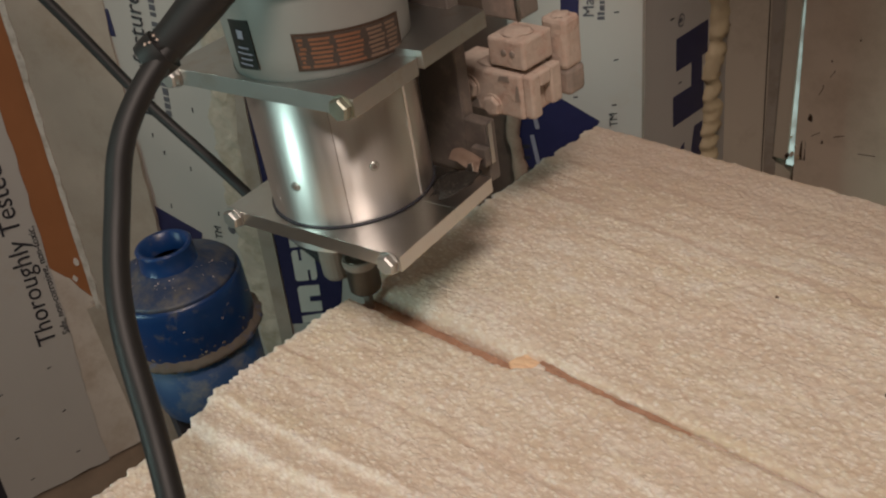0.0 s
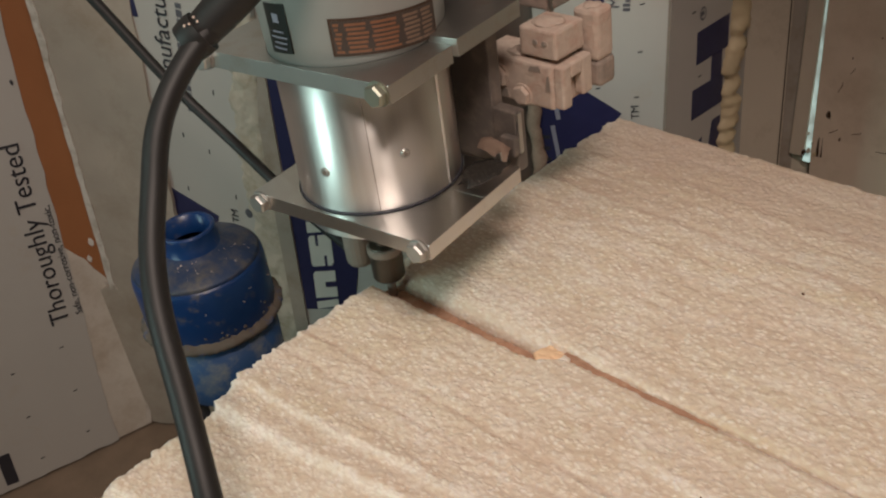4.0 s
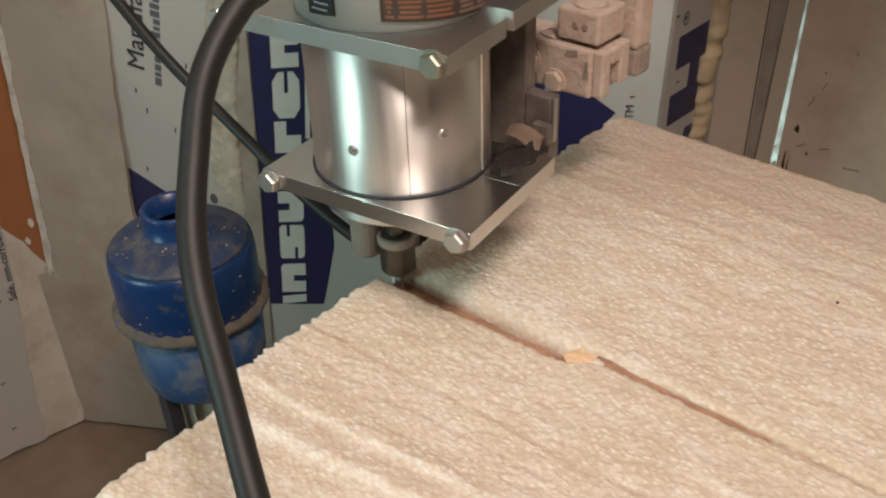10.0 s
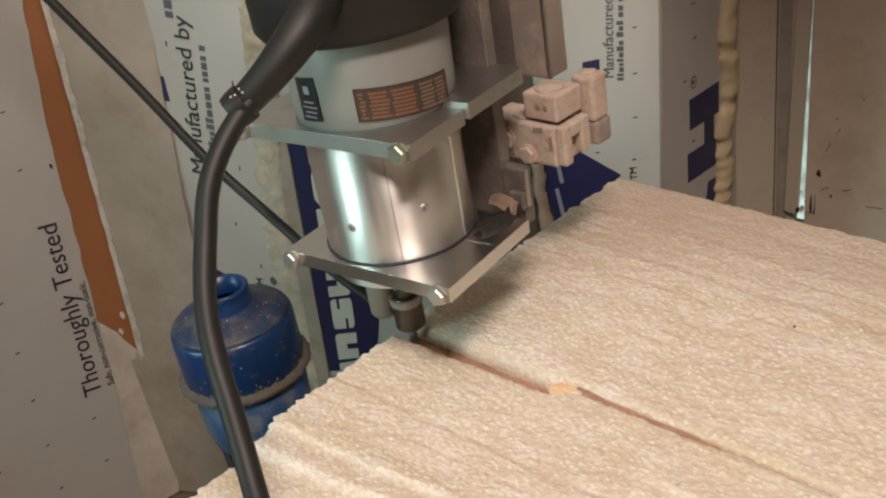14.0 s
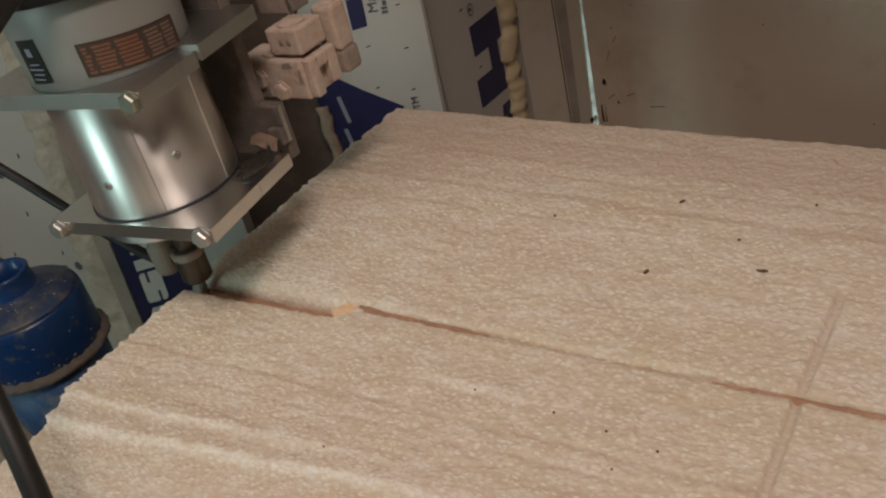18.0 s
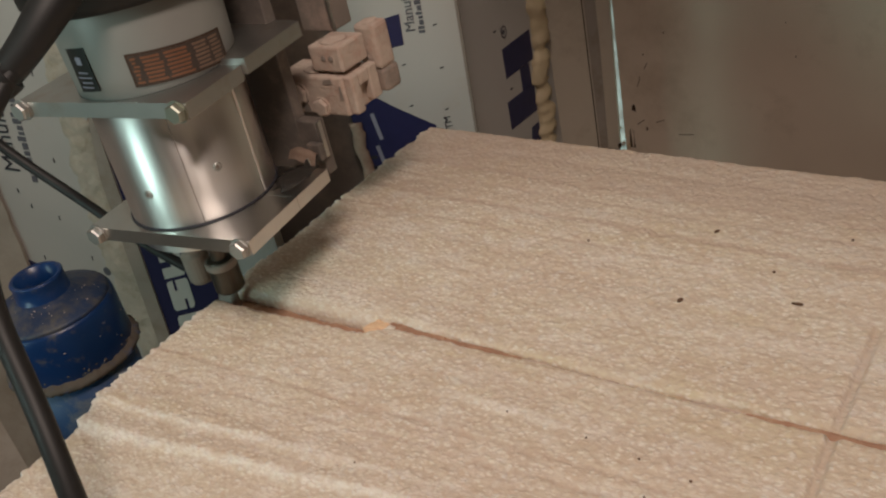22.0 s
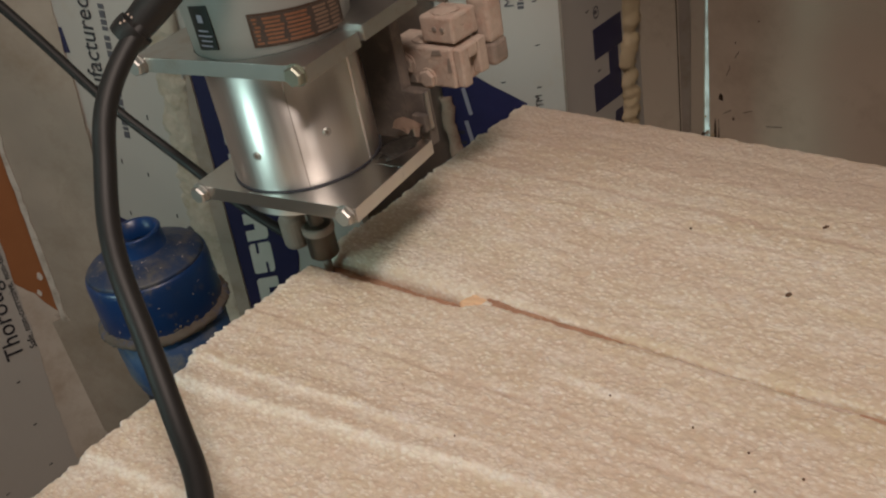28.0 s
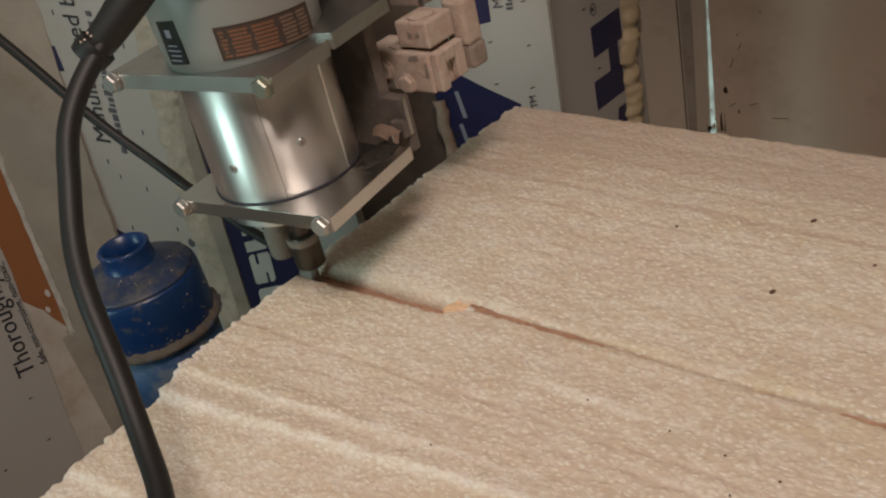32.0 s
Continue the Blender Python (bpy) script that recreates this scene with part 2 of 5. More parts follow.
LIT_FACE = mat("lit_board_face", (0.60, 0.56, 0.50), 0.8, var=0.14, scale=22, bump=0.3, bump_scale=140, dirt=(0.47, 0.41, 0.34), dirt_amount=0.45, dirt_scale=16)
PLAIN = mat("fill_bounce_paint", (0.60, 0.565, 0.52), 0.8, var=0.1, scale=4, bump=0.1, dirt=(0.45, 0.40, 0.34), dirt_amount=0.3, dirt_scale=3)
SPECKLED = mat("oily_speckled_dust", (0.018, 0.015, 0.012), 0.7, var=0.3, scale=120, bump=0.9, bump_scale=420, dirt=(0.50, 0.42, 0.34), dirt_amount=0.12, dirt_scale=520)
ALU = mat("machined_aluminium", (0.62, 0.61, 0.59), 0.28, 1.0, var=0.06, scale=120, bump=0.06, bump_scale=500)
ALU_BODY = mat("turned_aluminium_body", (0.72, 0.70, 0.67), 0.22, 1.0, var=0.04, scale=30)
_bs = ALU_BODY.node_tree.nodes["Principled BSDF"]
_tg = ALU_BODY.node_tree.nodes.new("ShaderNodeTangent")
_tg.direction_type, _tg.axis = "RADIAL", "Z"
ALU_BODY.node_tree.links.new(_tg.outputs[0], _bs.inputs["Tangent"])
_bs.inputs["Anisotropic"].default_value = 0.80
_bs.inputs["Anisotropic Rotation"].default_value = 0.25
# upright streaks of uneven colour and roughness round the barrel
_nt = ALU_BODY.node_tree
_tc, _mp, _ns = _nt.nodes.new("ShaderNodeTexCoord"), _nt.nodes.new("ShaderNodeMapping"), _nt.nodes.new("ShaderNodeTexNoise")
_mp.inputs["Scale"].default_value = (1, 1, 0.02)
_ns.inputs["Scale"].default_value, _ns.inputs["Detail"].default_value, _ns.inputs["Roughness"].default_value = 95, 5, 0.65
_nt.links.new(_tc.outputs["Object"], _mp.inputs[0])
_nt.links.new(_mp.outputs[0], _ns.inputs["Vector"])
_rr = _nt.nodes.new("ShaderNodeMapRange")
_rr.inputs[1].default_value, _rr.inputs[2].default_value, _rr.inputs[3].default_value, _rr.inputs[4].default_value = 0.35, 0.65, 0.33, 0.54
_nt.links.new(_ns.outputs["Fac"], _rr.inputs[0])
_nt.links.new(_rr.outputs[0], _bs.inputs["Roughness"])
_cr = _nt.nodes.new("ShaderNodeMix")
_cr.data_type = "RGBA"
_cr.inputs[6].default_value, _cr.inputs[7].default_value = (0.58, 0.565, 0.545, 1), (0.86, 0.85, 0.83, 1)
_nt.links.new(_ns.outputs["Fac"], _cr.inputs[0])
_nt.links.new(_cr.outputs[2], _bs.inputs["Base Color"])
STEEL = mat("zinc_bolt", (0.36, 0.37, 0.31), 0.52, 1.0, var=0.12, scale=150)
GREY = mat("grey_housing", (0.25, 0.255, 0.24), 0.4, var=0.05, scale=40)
BLACK = mat("black_rubber", (0.009, 0.0085, 0.0085), 0.55, var=0.2, scale=60, bump=0.1, bump_scale=300)
DARK = mat("dark_steel", (0.06, 0.05, 0.045), 0.45, 0.4, var=0.3, scale=40, dirt=(0.25, 0.2, 0.16), dirt_amount=0.3, dirt_scale=40)
DUSTY = mat("dusty_clamp", (0.50, 0.41, 0.345), 0.9, var=0.22, scale=160, bump=0.7, bump_scale=260, dirt=(0.46, 0.32, 0.26), dirt_amount=0.5, dirt_scale=70, dist=0.0015)
BLUE = mat("blue_paint", (0.005, 0.034, 0.130), 0.32, var=0.2, scale=20, dirt=(0.12, 0.11, 0.10), dirt_amount=0.22, dirt_scale=70)
FLOOR = mat("floor_dirt", (0.21, 0.155, 0.11), 0.9, var=0.3, scale=30, bump=0.6, bump_scale=120)
LABEL_OR = mat("orange_warning", (0.20, 0.088, 0.045), 0.5, var=0.2, scale=120)
INK_GREY = mat("grey_print", (0.10, 0.10, 0.12), 0.5)
INK_DIM = mat("dim_white_print", (0.30, 0.30, 0.38), 0.5)
INK_BROWN = mat("dark_brown", (0.05, 0.026, 0.014), 0.7, var=0.3, scale=300)
INK_GREEN = mat("black_green_print", (0.012, 0.016, 0.015), 0.4)
INK_LABEL = mat("label_black", (0.055, 0.040, 0.033), 0.5, var=0.25, scale=120)
LABEL_GR = mat("grey_warning", (0.19, 0.125, 0.088), 0.5, var=0.2, scale=120)
SCUFF = mat("brown_scuff", (0.17, 0.115, 0.08), 0.8, var=0.3, scale=200)
CHIPPED = mat("chipped_plaster", (0.62, 0.58, 0.53), 0.85, var=0.2, scale=70, bump=0.5, bump_scale=200, dirt=(0.32, 0.27, 0.22), dirt_amount=0.5, dirt_scale=40)
TAN_POST = mat("beige_stud", (0.60, 0.53, 0.43), 0.75, var=0.12, scale=9, bump=0.2, bump_scale=80, dirt=(0.46, 0.39, 0.30), dirt_amount=0.3, dirt_scale=9)
FOAM_SMOOTH = mat("smooth_cut_foam", (0.80, 0.73, 0.65), 0.6, var=0.08, scale=60, bump=0.1, bump_scale=300)
WOOD = mat("plywood", (0.33, 0.22, 0.12), 0.6, var=0.2, scale=12, bump=0.2, bump_scale=90)
ALU_DULL = mat("dull_aluminium", (0.50, 0.50, 0.48), 0.42, 1.0, var=0.1, scale=60, bump=0.1, bump_scale=300, dirt=(0.42, 0.37, 0.32), dirt_amount=0.35, dirt_scale=30)
BOLT = mat("bright_bolt", (0.48, 0.47, 0.45), 0.45, 1.0, var=0.1, scale=150)
RECESS_SHADE = mat("recess_shade_board", (0.17, 0.14, 0.12), 0.8, var=0.25, scale=20, bump=0.2, dirt=(0.26, 0.21, 0.17), dirt_amount=0.4, dirt_scale=14)
# brown greyed and lightened to paint in the haze before the plate
HAZED_PLATE = mat("hazed_brown_plate", (0.130, 0.112, 0.100), 0.5, 0.1, var=0.3, scale=24, dirt=(0.26, 0.215, 0.185), dirt_amount=0.3, dirt_scale=28)
DUST_PALE = mat("pale_dust", (0.66, 0.52, 0.44), 0.9, var=0.15, scale=200, bump=0.6, bump_scale=300)
DUSTY_GREY = mat("grey_dusty_metal", (0.27, 0.23, 0.20), 0.7, 0.1, var=0.15, scale=50, bump=0.2, dirt=(0.48, 0.36, 0.30), dirt_amount=0.4, dirt_scale=25)
COLLET = mat("dark_collet_steel", (0.10, 0.085, 0.07), 0.35, 0.7, var=0.25, scale=90)
DUST_BLUE = mat("dusty_blue_seam", (0.105, 0.085, 0.068), 0.85, var=0.3, scale=90, bump=0.7, bump_scale=220, dirt=(0.02, 0.07, 0.22), dirt_amount=0.25, dirt_scale=60)
BLUE_LOW = mat("dull_blue_paint", (0.018, 0.060, 0.165), 0.55, var=0.15, scale=20, dirt=(0.17, 0.17, 0.165), dirt_amount=0.5, dirt_scale=38)
BLUE_DUST = mat("blue_paint_under_dust", (0.016, 0.036, 0.092), 0.5, var=0.3, scale=40, bump=0.3, dirt=(0.105, 0.098, 0.092), dirt_amount=0.6, dirt_scale=60)
PIPE = mat("cream_pipe", (0.50, 0.46, 0.38), 0.5, var=0.1, scale=30, dirt=(0.25, 0.2, 0.15), dirt_amount=0.4, dirt_scale=30)
GAP = bpy.data.materials.new("daylight_gap")
GAP.use_nodes = True
_nt = GAP.node_tree
_b = _nt.nodes["Principled BSDF"]
_tc, _ns, _sp = _nt.nodes.new("ShaderNodeTexCoord"), _nt.nodes.new("ShaderNodeTexNoise"), _nt.nodes.new("ShaderNodeSeparateXYZ")
_ns.inputs["Scale"].default_value, _ns.inputs["Detail"].default_value = 70, 5
_nt.links.new(_tc.outputs["Object"], _ns.inputs["Vector"])
_nt.links.new(_tc.outputs["Object"], _sp.inputs[0])
_hi, _br, _mu = _nt.nodes.new("ShaderNodeMapRange"), _nt.nodes.new("ShaderNodeMapRange"), _nt.nodes.new("ShaderNodeMath")
_hi.inputs[1].default_value, _hi.inputs[2].default_value, _hi.inputs[3].default_value, _hi.inputs[4].default_value = 0.20, 0.46, 0.60, 0.16
_br.inputs[1].default_value, _br.inputs[2].default_value, _br.inputs[3].default_value, _br.inputs[4].default_value = 0.36, 0.56, 0.35, 1.15
_mu.operation = "MULTIPLY"
_nt.links.new(_sp.outputs[2], _hi.inputs[0])
_nt.links.new(_ns.outputs["Fac"], _br.inputs[0])
_nt.links.new(_hi.outputs[0], _mu.inputs[0])
_nt.links.new(_br.outputs[0], _mu.inputs[1])
_b.inputs["Emission Color"].default_value = (0.60, 0.92, 0.86, 1)
_nt.links.new(_mu.outputs[0], _b.inputs["Emission Strength"])


# ---- builders ----
def empty(name, loc=(0, 0, 0)):
    ob = new(name)
    ob.location = loc
    ob.empty_display_size = 0.02
    return ob


def part(name, bm, material, parent=None, label="", smooth=False, bevel=0.0):
    me = bpy.data.meshes.new(name)
    bmesh.ops.recalc_face_normals(bm, faces=bm.faces)
    if smooth:
        for fc in bm.faces:
            fc.smooth = True
    bm.to_mesh(me)
    bm.free()
    me.materials.append(material)
    ob = new(name, me)
    if bevel:
        md = ob.modifiers.new("bevel", "BEVEL")
        md.width, md.segments, md.limit_method = bevel, 2, "ANGLE"
    if parent:
        bpy.context.view_layer.update()
        ob.parent = parent
        ob.matrix_parent_inverse = parent.matrix_world.inverted()
    if label:
        ob["label"] = label
    return ob


def box(x0, x1, y0, y1, z0, z1, bm=None):
    bm = bm or bmesh.new()
    v = [bm.verts.new(p) for p in ((x0, y0, z0), (x1, y0, z0), (x1, y1, z0), (x0, y1, z0), (x0, y0, z1), (x1, y0, z1), (x1, y1, z1), (x0, y1, z1))]
    for q in ((0, 3, 2, 1), (4, 5, 6, 7), (0, 1, 5, 4), (1, 2, 6, 5), (2, 3, 7, 6), (3, 0, 4, 7)):
        bm.faces.new([v[i] for i in q])
    return bm


def lathe(c, profile, n=64, bm=None, closed=True):
    bm = bm or bmesh.new()
    rings = []
    for r, z in profile:
        rings.append([bm.verts.new((c[0] + r * math.cos(2 * math.pi * i / n), c[1] + r * math.sin(2 * math.pi * i / n), z)) for i in range(n)])
    for a, b in zip(rings, rings[1:]):
        for i in range(n):
            bm.faces.new((a[i], a[(i + 1) % n], b[(i + 1) % n], b[i]))
    if closed:
        bm.faces.new(rings[0][::-1])
        bm.faces.new(rings[-1])
    return bm


def prism(pts, depth, m):
    """A flat outline in (u, v), given depth along w, laid by the pose m."""
    bm = bmesh.new()
    a = [bm.verts.new(m @ Vector((u, v, 0))) for u, v in pts]
    b = [bm.verts.new(m @ Vector((u, v, depth))) for u, v in pts]
    bm.faces.new(a[::-1])
    bm.faces.new(b)
    for i in range(len(pts)):
        j = (i + 1) % len(pts)
        bm.faces.new((a[i], a[j], b[j], b[i]))
    return bm


def tube(points, r, material, name, parent=None, label="", res=8):
    cu = bpy.data.curves.new(name, "CURVE")
    cu.dimensions, cu.bevel_depth, cu.bevel_resolution, cu.resolution_u, cu.use_fill_caps = "3D", 1.0, 4, res, True
    sp = cu.splines.new("NURBS")
    sp.points.add(len(points) - 1)
    for i, p in enumerate(points):
        sp.points[i].co = (*p, 1)
        sp.points[i].radius = r[i] if isinstance(r, (list, tuple)) else r
    sp.use_endpoint_u, sp.order_u = True, 4
    tmp = bpy.data.objects.new(name + "_curve", cu)
    scene.collection.objects.link(tmp)
    bpy.context.view_layer.update()
    me = bpy.data.meshes.new_from_object(tmp.evaluated_get(bpy.context.evaluated_depsgraph_get()))
    bpy.data.objects.remove(tmp)
    bpy.data.curves.remove(cu)
    for p in me.polygons:
        p.use_smooth = True
    me.name = name
    me.materials.clear()
    me.materials.append(material)
    ob = new(name, me)
    if parent:
        bpy.context.view_layer.update()
        ob.parent = parent
        ob.matrix_parent_inverse = parent.matrix_world.inverted()
    if label:
        ob["label"] = label
    return ob


def wall_pose(x, y, heading):
    """u runs along the wall (to the right as seen from its front), v up, w out of its front."""
    h = radians(heading)
    ux, uy = math.cos(h), math.sin(h)
    return Matrix(((ux, 0, uy, x), (uy, 0, -ux, y), (0, 1, 0, 0), (0, 0, 0, 1)))


def rect(u0, u1, v0, v1):
    return [(u0, v0), (u1, v0), (u1, v1), (u0, v1)]

# ---- the setting ----
TOP = 0.43
M1 = wall_pose(-0.66, -0.02, 76)
M3 = wall_pose(-0.54, 0.05, 20)
M4 = wall_pose(-0.40, 0.09, 33)
M5 = wall_pose(-0.19, 0.325, 33)
MH = wall_pose(-0.245, 0.545, 88)
MT = wall_pose(-0.148, 0.684, 0)
S = "structure"


def wall(name, m, pts, material, label, thick=0.025, ragged=0.0, seed=0):
    """A board from its front outline; ragged: how far its edges wander."""
    rng = random.Random(seed)
    if ragged:
        out = []
        for (a, b), (c, d) in zip(pts, pts[1:] + pts[:1]):
            n = max(1, int(math.hypot(c - a, d - b) / 0.012))
            for i in range(n):
                k = i / n
                j = (rng.random() - 0.5) * 2 * ragged if i else 0
                out.append((a + (c - a) * k + j * (1 if abs(d - b) > abs(c - a) else 0), b + (d - b) * k + j * (0 if abs(d - b) > abs(c - a) else 1)))
        pts = out
    return tagged(part(name, prism(pts, -thick, m), material), label, "wall", kind=S)


tagged(part("floor", box(-2.2, 2.6, -2.6, 1.2, -0.1, 0.0), FLOOR), "dusty brown concrete floor with sawdust", "floor", kind=S)
# unseen shell added round the room, pale so that it bounces fill light
tagged(part("ceiling", box(-2.2, 2.6, -2.6, 1.2, 2.0, 2.1), PLAIN), "unseen pale ceiling that bounces fill light", "ceiling", kind=S)
tagged(part("wall_west", box(-2.3, -2.2, -2.6, 1.2, 0, 2.0), PLAIN), "unseen pale room wall that bounces fill light", "wall", kind=S)
tagged(part("wall_east", box(2.6, 2.7, -2.6, 1.2, 0, 2.0), PLAIN), "unseen pale room wall that bounces fill light", "wall", kind=S)
tagged(part("wall_south", box(-2.2, 2.6, -2.7, -2.6, 0, 2.0), PLAIN), "unseen pale room wall that bounces fill light", "wall", kind=S)
tagged(part("wall_north", box(-2.2, 2.6, 1.2, 1.3, 0, 2.0), PLAIN), "unseen pale room wall that bounces fill light", "wall", kind=S)

wall_1 = wall("wall_1", M1, [(-0.9, 0.004), (-0.052, 0.004), (-0.047, 0.085), (-0.036, 0.175), (-0.0267, 0.26), (-0.0195, 0.332), (-0.0145, 0.385), (-0.0085, 0.455), (-0.001, 0.52), (0.010, 0.588), (0.022, 0.66), (0.09, 1.9), (-0.9, 1.9)],
              PANEL, "white plastic-faced insulation board with black and navy print", ragged=0.0012, seed=3)
orange = wall("wall_2", wall_pose(-0.664, -0.022, 76), [(-0.03, 0.292), (-0.012, 0.264), (-0.007, 0.258), (-0.002, 0.243), (0.0085, 0.222), (0.030, 0.33), (0.0405, 0.46), (0.055, 0.66), (0.10, 1.9), (-0.02, 1.9)],
              ORANGE, "strip of bare orange-brown board showing behind torn facing", thick=0.006)
# paler copy of the plasterboard tone, making up for light this face lacks
wall("wall_2", wall_pose(-0.664, -0.022, 76), [(-0.07, 0.004), (-0.006, 0.004), (0.019, 0.10), (0.016, 0.14), (0.0085, 0.2215), (-0.002, 0.2425), (-0.007, 0.2575), (-0.012, 0.2635), (-0.03, 0.2915), (-0.06, 0.292)], LIT_FACE, "dusty board face under the orange strip, toned pale as if lit", thick=0.006)
torn = [(0.0085, 0.2215), (0.0155, 0.14), (0.0185, 0.10), (-0.006, 0.006)]
part("corner_edge", prism(torn + [(u - 0.0045 - 0.002 * math.sin(90 * v), v) for u, v in torn[::-1]], 0.0014, wall_pose(-0.664, -0.022, 76)), CHIPPED, orange, "pale strip along the corner edge")
post = wall("wall_3", wall_pose(-0.655, -0.020, 30), [(-0.06, 0.004), (0.12, 0.004), (0.116, 0.30), (0.127, 0.42), (0.15, 0.60), (0.24, 1.9), (0.075, 1.9), (0.044, 0.66), (0.030, 0.46), (0.020, 0.33), (0.002, 0.218), (-0.06, 0.20)],
            DRYWALL, "dusty grey plasterboard strip with chipped white edge", thick=0.012, ragged=0.0010, seed=8)
wall_4 = wall("wall_4", M3, [(-0.06, 0.004), (0.105, 0.004), (0.103, 0.345), (0.145, 0.577), (0.30, 1.9), (0.175, 1.9), (0.0158, 0.641), (0.003, 0.561), (-0.0073, 0.483), (-0.021, 0.351), (-0.032, 0.22)],
              PANEL, "white insulation board with navy print beside a foamed joint", seed=5)
wall_5 = wall("wall_5", M4, [(-0.045, 0.004), (0.13, 0.004), (0.13, 1.9), (0.13, 1.899), (0.016, 0.615), (0.007, 0.55), (-0.003, 0.502), (-0.0155, 0.445), (-0.022, 0.36)],
              PANEL, "white insulation board with a large navy label", seed=6)
# dark sheet standing for the shaded recess between the boards
wall_6 = wall("wall_6", wall_pose(-0.20, 0.335, 33), [(-0.30, 0.004), (-0.066, 0.004), (-0.066, 1.9), (-0.30, 1.9)], RECESS_SHADE, "board behind the cutting machine, its dark tone standing for recess shade", thick=0.01)
wall_7 = wall("wall_7", M5, [(-0.085, 0.004), (0.036, 0.004), (0.0405, 0.39), (0.047, 0.57), (0.09, 1.9), (-0.05, 1.9)],
              PANEL, "white insulation board with a navy arrow-shaped print", thick=0.02)
wall_8 = wall("wall_8", MH, [(-0.075, 0.004), (0.10, 0.004), (0.12, 1.9), (-0.06, 1.9)], PANEL, "white insulation board with big navy block print")
wall_9 = wall("wall_9", wall_pose(-0.262, 0.66, 28), [(0.0, 0.004), (0.092, 0.004), (0.098, 0.21), (0.106, 0.45), (0.13, 1.9), (0.0, 1.9)], TAN_POST, "dusty beige stud beside a daylight crack", thick=0.05)
wall_10 = wall("wall_10", MT, [(-0.0175, 0.004), (1.7, 0.004), (1.7, 1.9), (0.02, 1.9), (-0.0142, 0.444), (-0.0175, 0.206)], TAN, "stained tan fibreboard wall with small holes", thick=0.02)
part("crack_daylight", prism([(-0.030, 0.18), (-0.012, 0.18), (-0.009, 0.444), (0.02, 0.75), (-0.005, 0.75), (-0.021, 0.444)], -0.003, wall_pose(-0.148, 0.690, 0)), GAP, wall_10, "bright daylight through the crack")
part("beige_lip", prism([(-0.045, 0.19), (-0.0268, 0.19), (-0.0175, 0.444), (-0.006, 0.72), (-0.020, 0.72), (-0.035, 0.444)], -0.004, MT), TAN_POST, wall_9, "thin beige edge strip")


part("batten", prism([(0.0605, 0.004), (0.0745, 0.004), (0.0780, 0.42), (0.095, 1.9), (0.0805, 1.9), (0.0635, 0.42)], 0.0030, wall_pose(-0.262, 0.66, 28)), STUD, wall_9, "greyer narrow batten on the stud")
part("seam_line", prism([(0.0575, 0.004), (0.0588, 0.004), (0.0618, 0.42), (0.0785, 1.9), (0.0770, 1.9), (0.0603, 0.42)], 0.0006, wall_pose(-0.262, 0.66, 28)), INK_BROWN, wall_9)
part("board_edge", prism([(0.0338, 0.004), (0.0362, 0.004), (0.0407, 0.39), (0.0472, 0.57), (0.0902, 1.9), (0.0880, 1.9), (0.0445, 0.57), (0.0380, 0.39)], 0.0022, M5), DUSTY_GREY, wall_7, "dusty grey edge of the board")

# chipped white edge of the plasterboard and torn paper flakes
def flake(m, u, v, r, material, parent, seed, name="paint_flake", depth=0.0015):
    rng = random.Random(seed)
    n = rng.randint(6, 9)
    pts = [(u + r * (0.6 + 0.6 * rng.random()) * math.cos(2 * math.pi * i / n), v + 1.6 * r * (0.6 + 0.6 * rng.random()) * math.sin(2 * math.pi * i / n)) for i in range(n)]
    part(name, prism(pts, depth, m), material, parent)


MP = wall_pose(-0.655, -0.020, 30)
rng = random.Random(12)
left, right = [], []
for i in range(60):
    v = 0.215 + 0.0125 * i
    u = 0.004 + (v - 0.22) * 0.094
    left.append((u - 0.001 + 0.0012 * rng.random(), v))
    right.append((u + 0.0050 + 0.0060 * rng.random() * (0.4 + 1.5 * abs(noise.noise(Vector((0, v * 30, 0))))), v))
part("chipped_edge", prism(left + right[::-1], 0.0012, MP), CHIPPED, post, "white chipped plaster edge")
for u, v, r in ((0.006, 0.275, 0.0032), (-0.002, 0.256, 0.0026)):
    flake(wall_pose(-0.664, -0.022, 76), u, v, r, INK_W, orange, int(1000 * (u + v)))


# ---- print on the boards ----
def lettering(text, m, u, v, angle, size, material, parent, name="lettering", squeeze=1.0, align="LEFT"):
    """Text on a board from (u, v), running at angle degrees from the u axis."""
    cu = bpy.data.curves.new(name, "FONT")
    cu.body, cu.size, cu.extrude, cu.resolution_u, cu.align_x = text, size, 0.0002, 3, align
    tmp = bpy.data.objects.new(name, cu)
    scene.collection.objects.link(tmp)
    bpy.context.view_layer.update()
    me = bpy.data.meshes.new_from_object(tmp.evaluated_get(bpy.context.evaluated_depsgraph_get()))
    bpy.data.objects.remove(tmp)
    bpy.data.curves.remove(cu)
    me.transform(m @ Matrix.Translation((u, v, 0.0008)) @ Matrix.Rotation(radians(angle), 4, "Z") @ Matrix.Diagonal((squeeze, 1, 1, 1)))
    me.materials.clear()
    me.materials.append(material)
    ob = new(name, me)
    ob.parent = parent
    return ob


def print_shape(name, m, pts, material, parent, depth=0.0006, lift=0.0):
    return part(name, prism(pts, depth, m @ Matrix.Translation((0, 0, lift))), material, parent)


def bar(m, u, v, length, width, angle, material, parent, name="print_bar", lift=0.0):
    c, s = math.cos(radians(angle)), math.sin(radians(angle))
    pts = [(u + a * c - b * s, v + a * s + b * c) for a, b in ((0, 0), (length, 0), (length, width), (0, width))]
    return print_shape(name, m, pts, material, parent, 0.0006, lift)


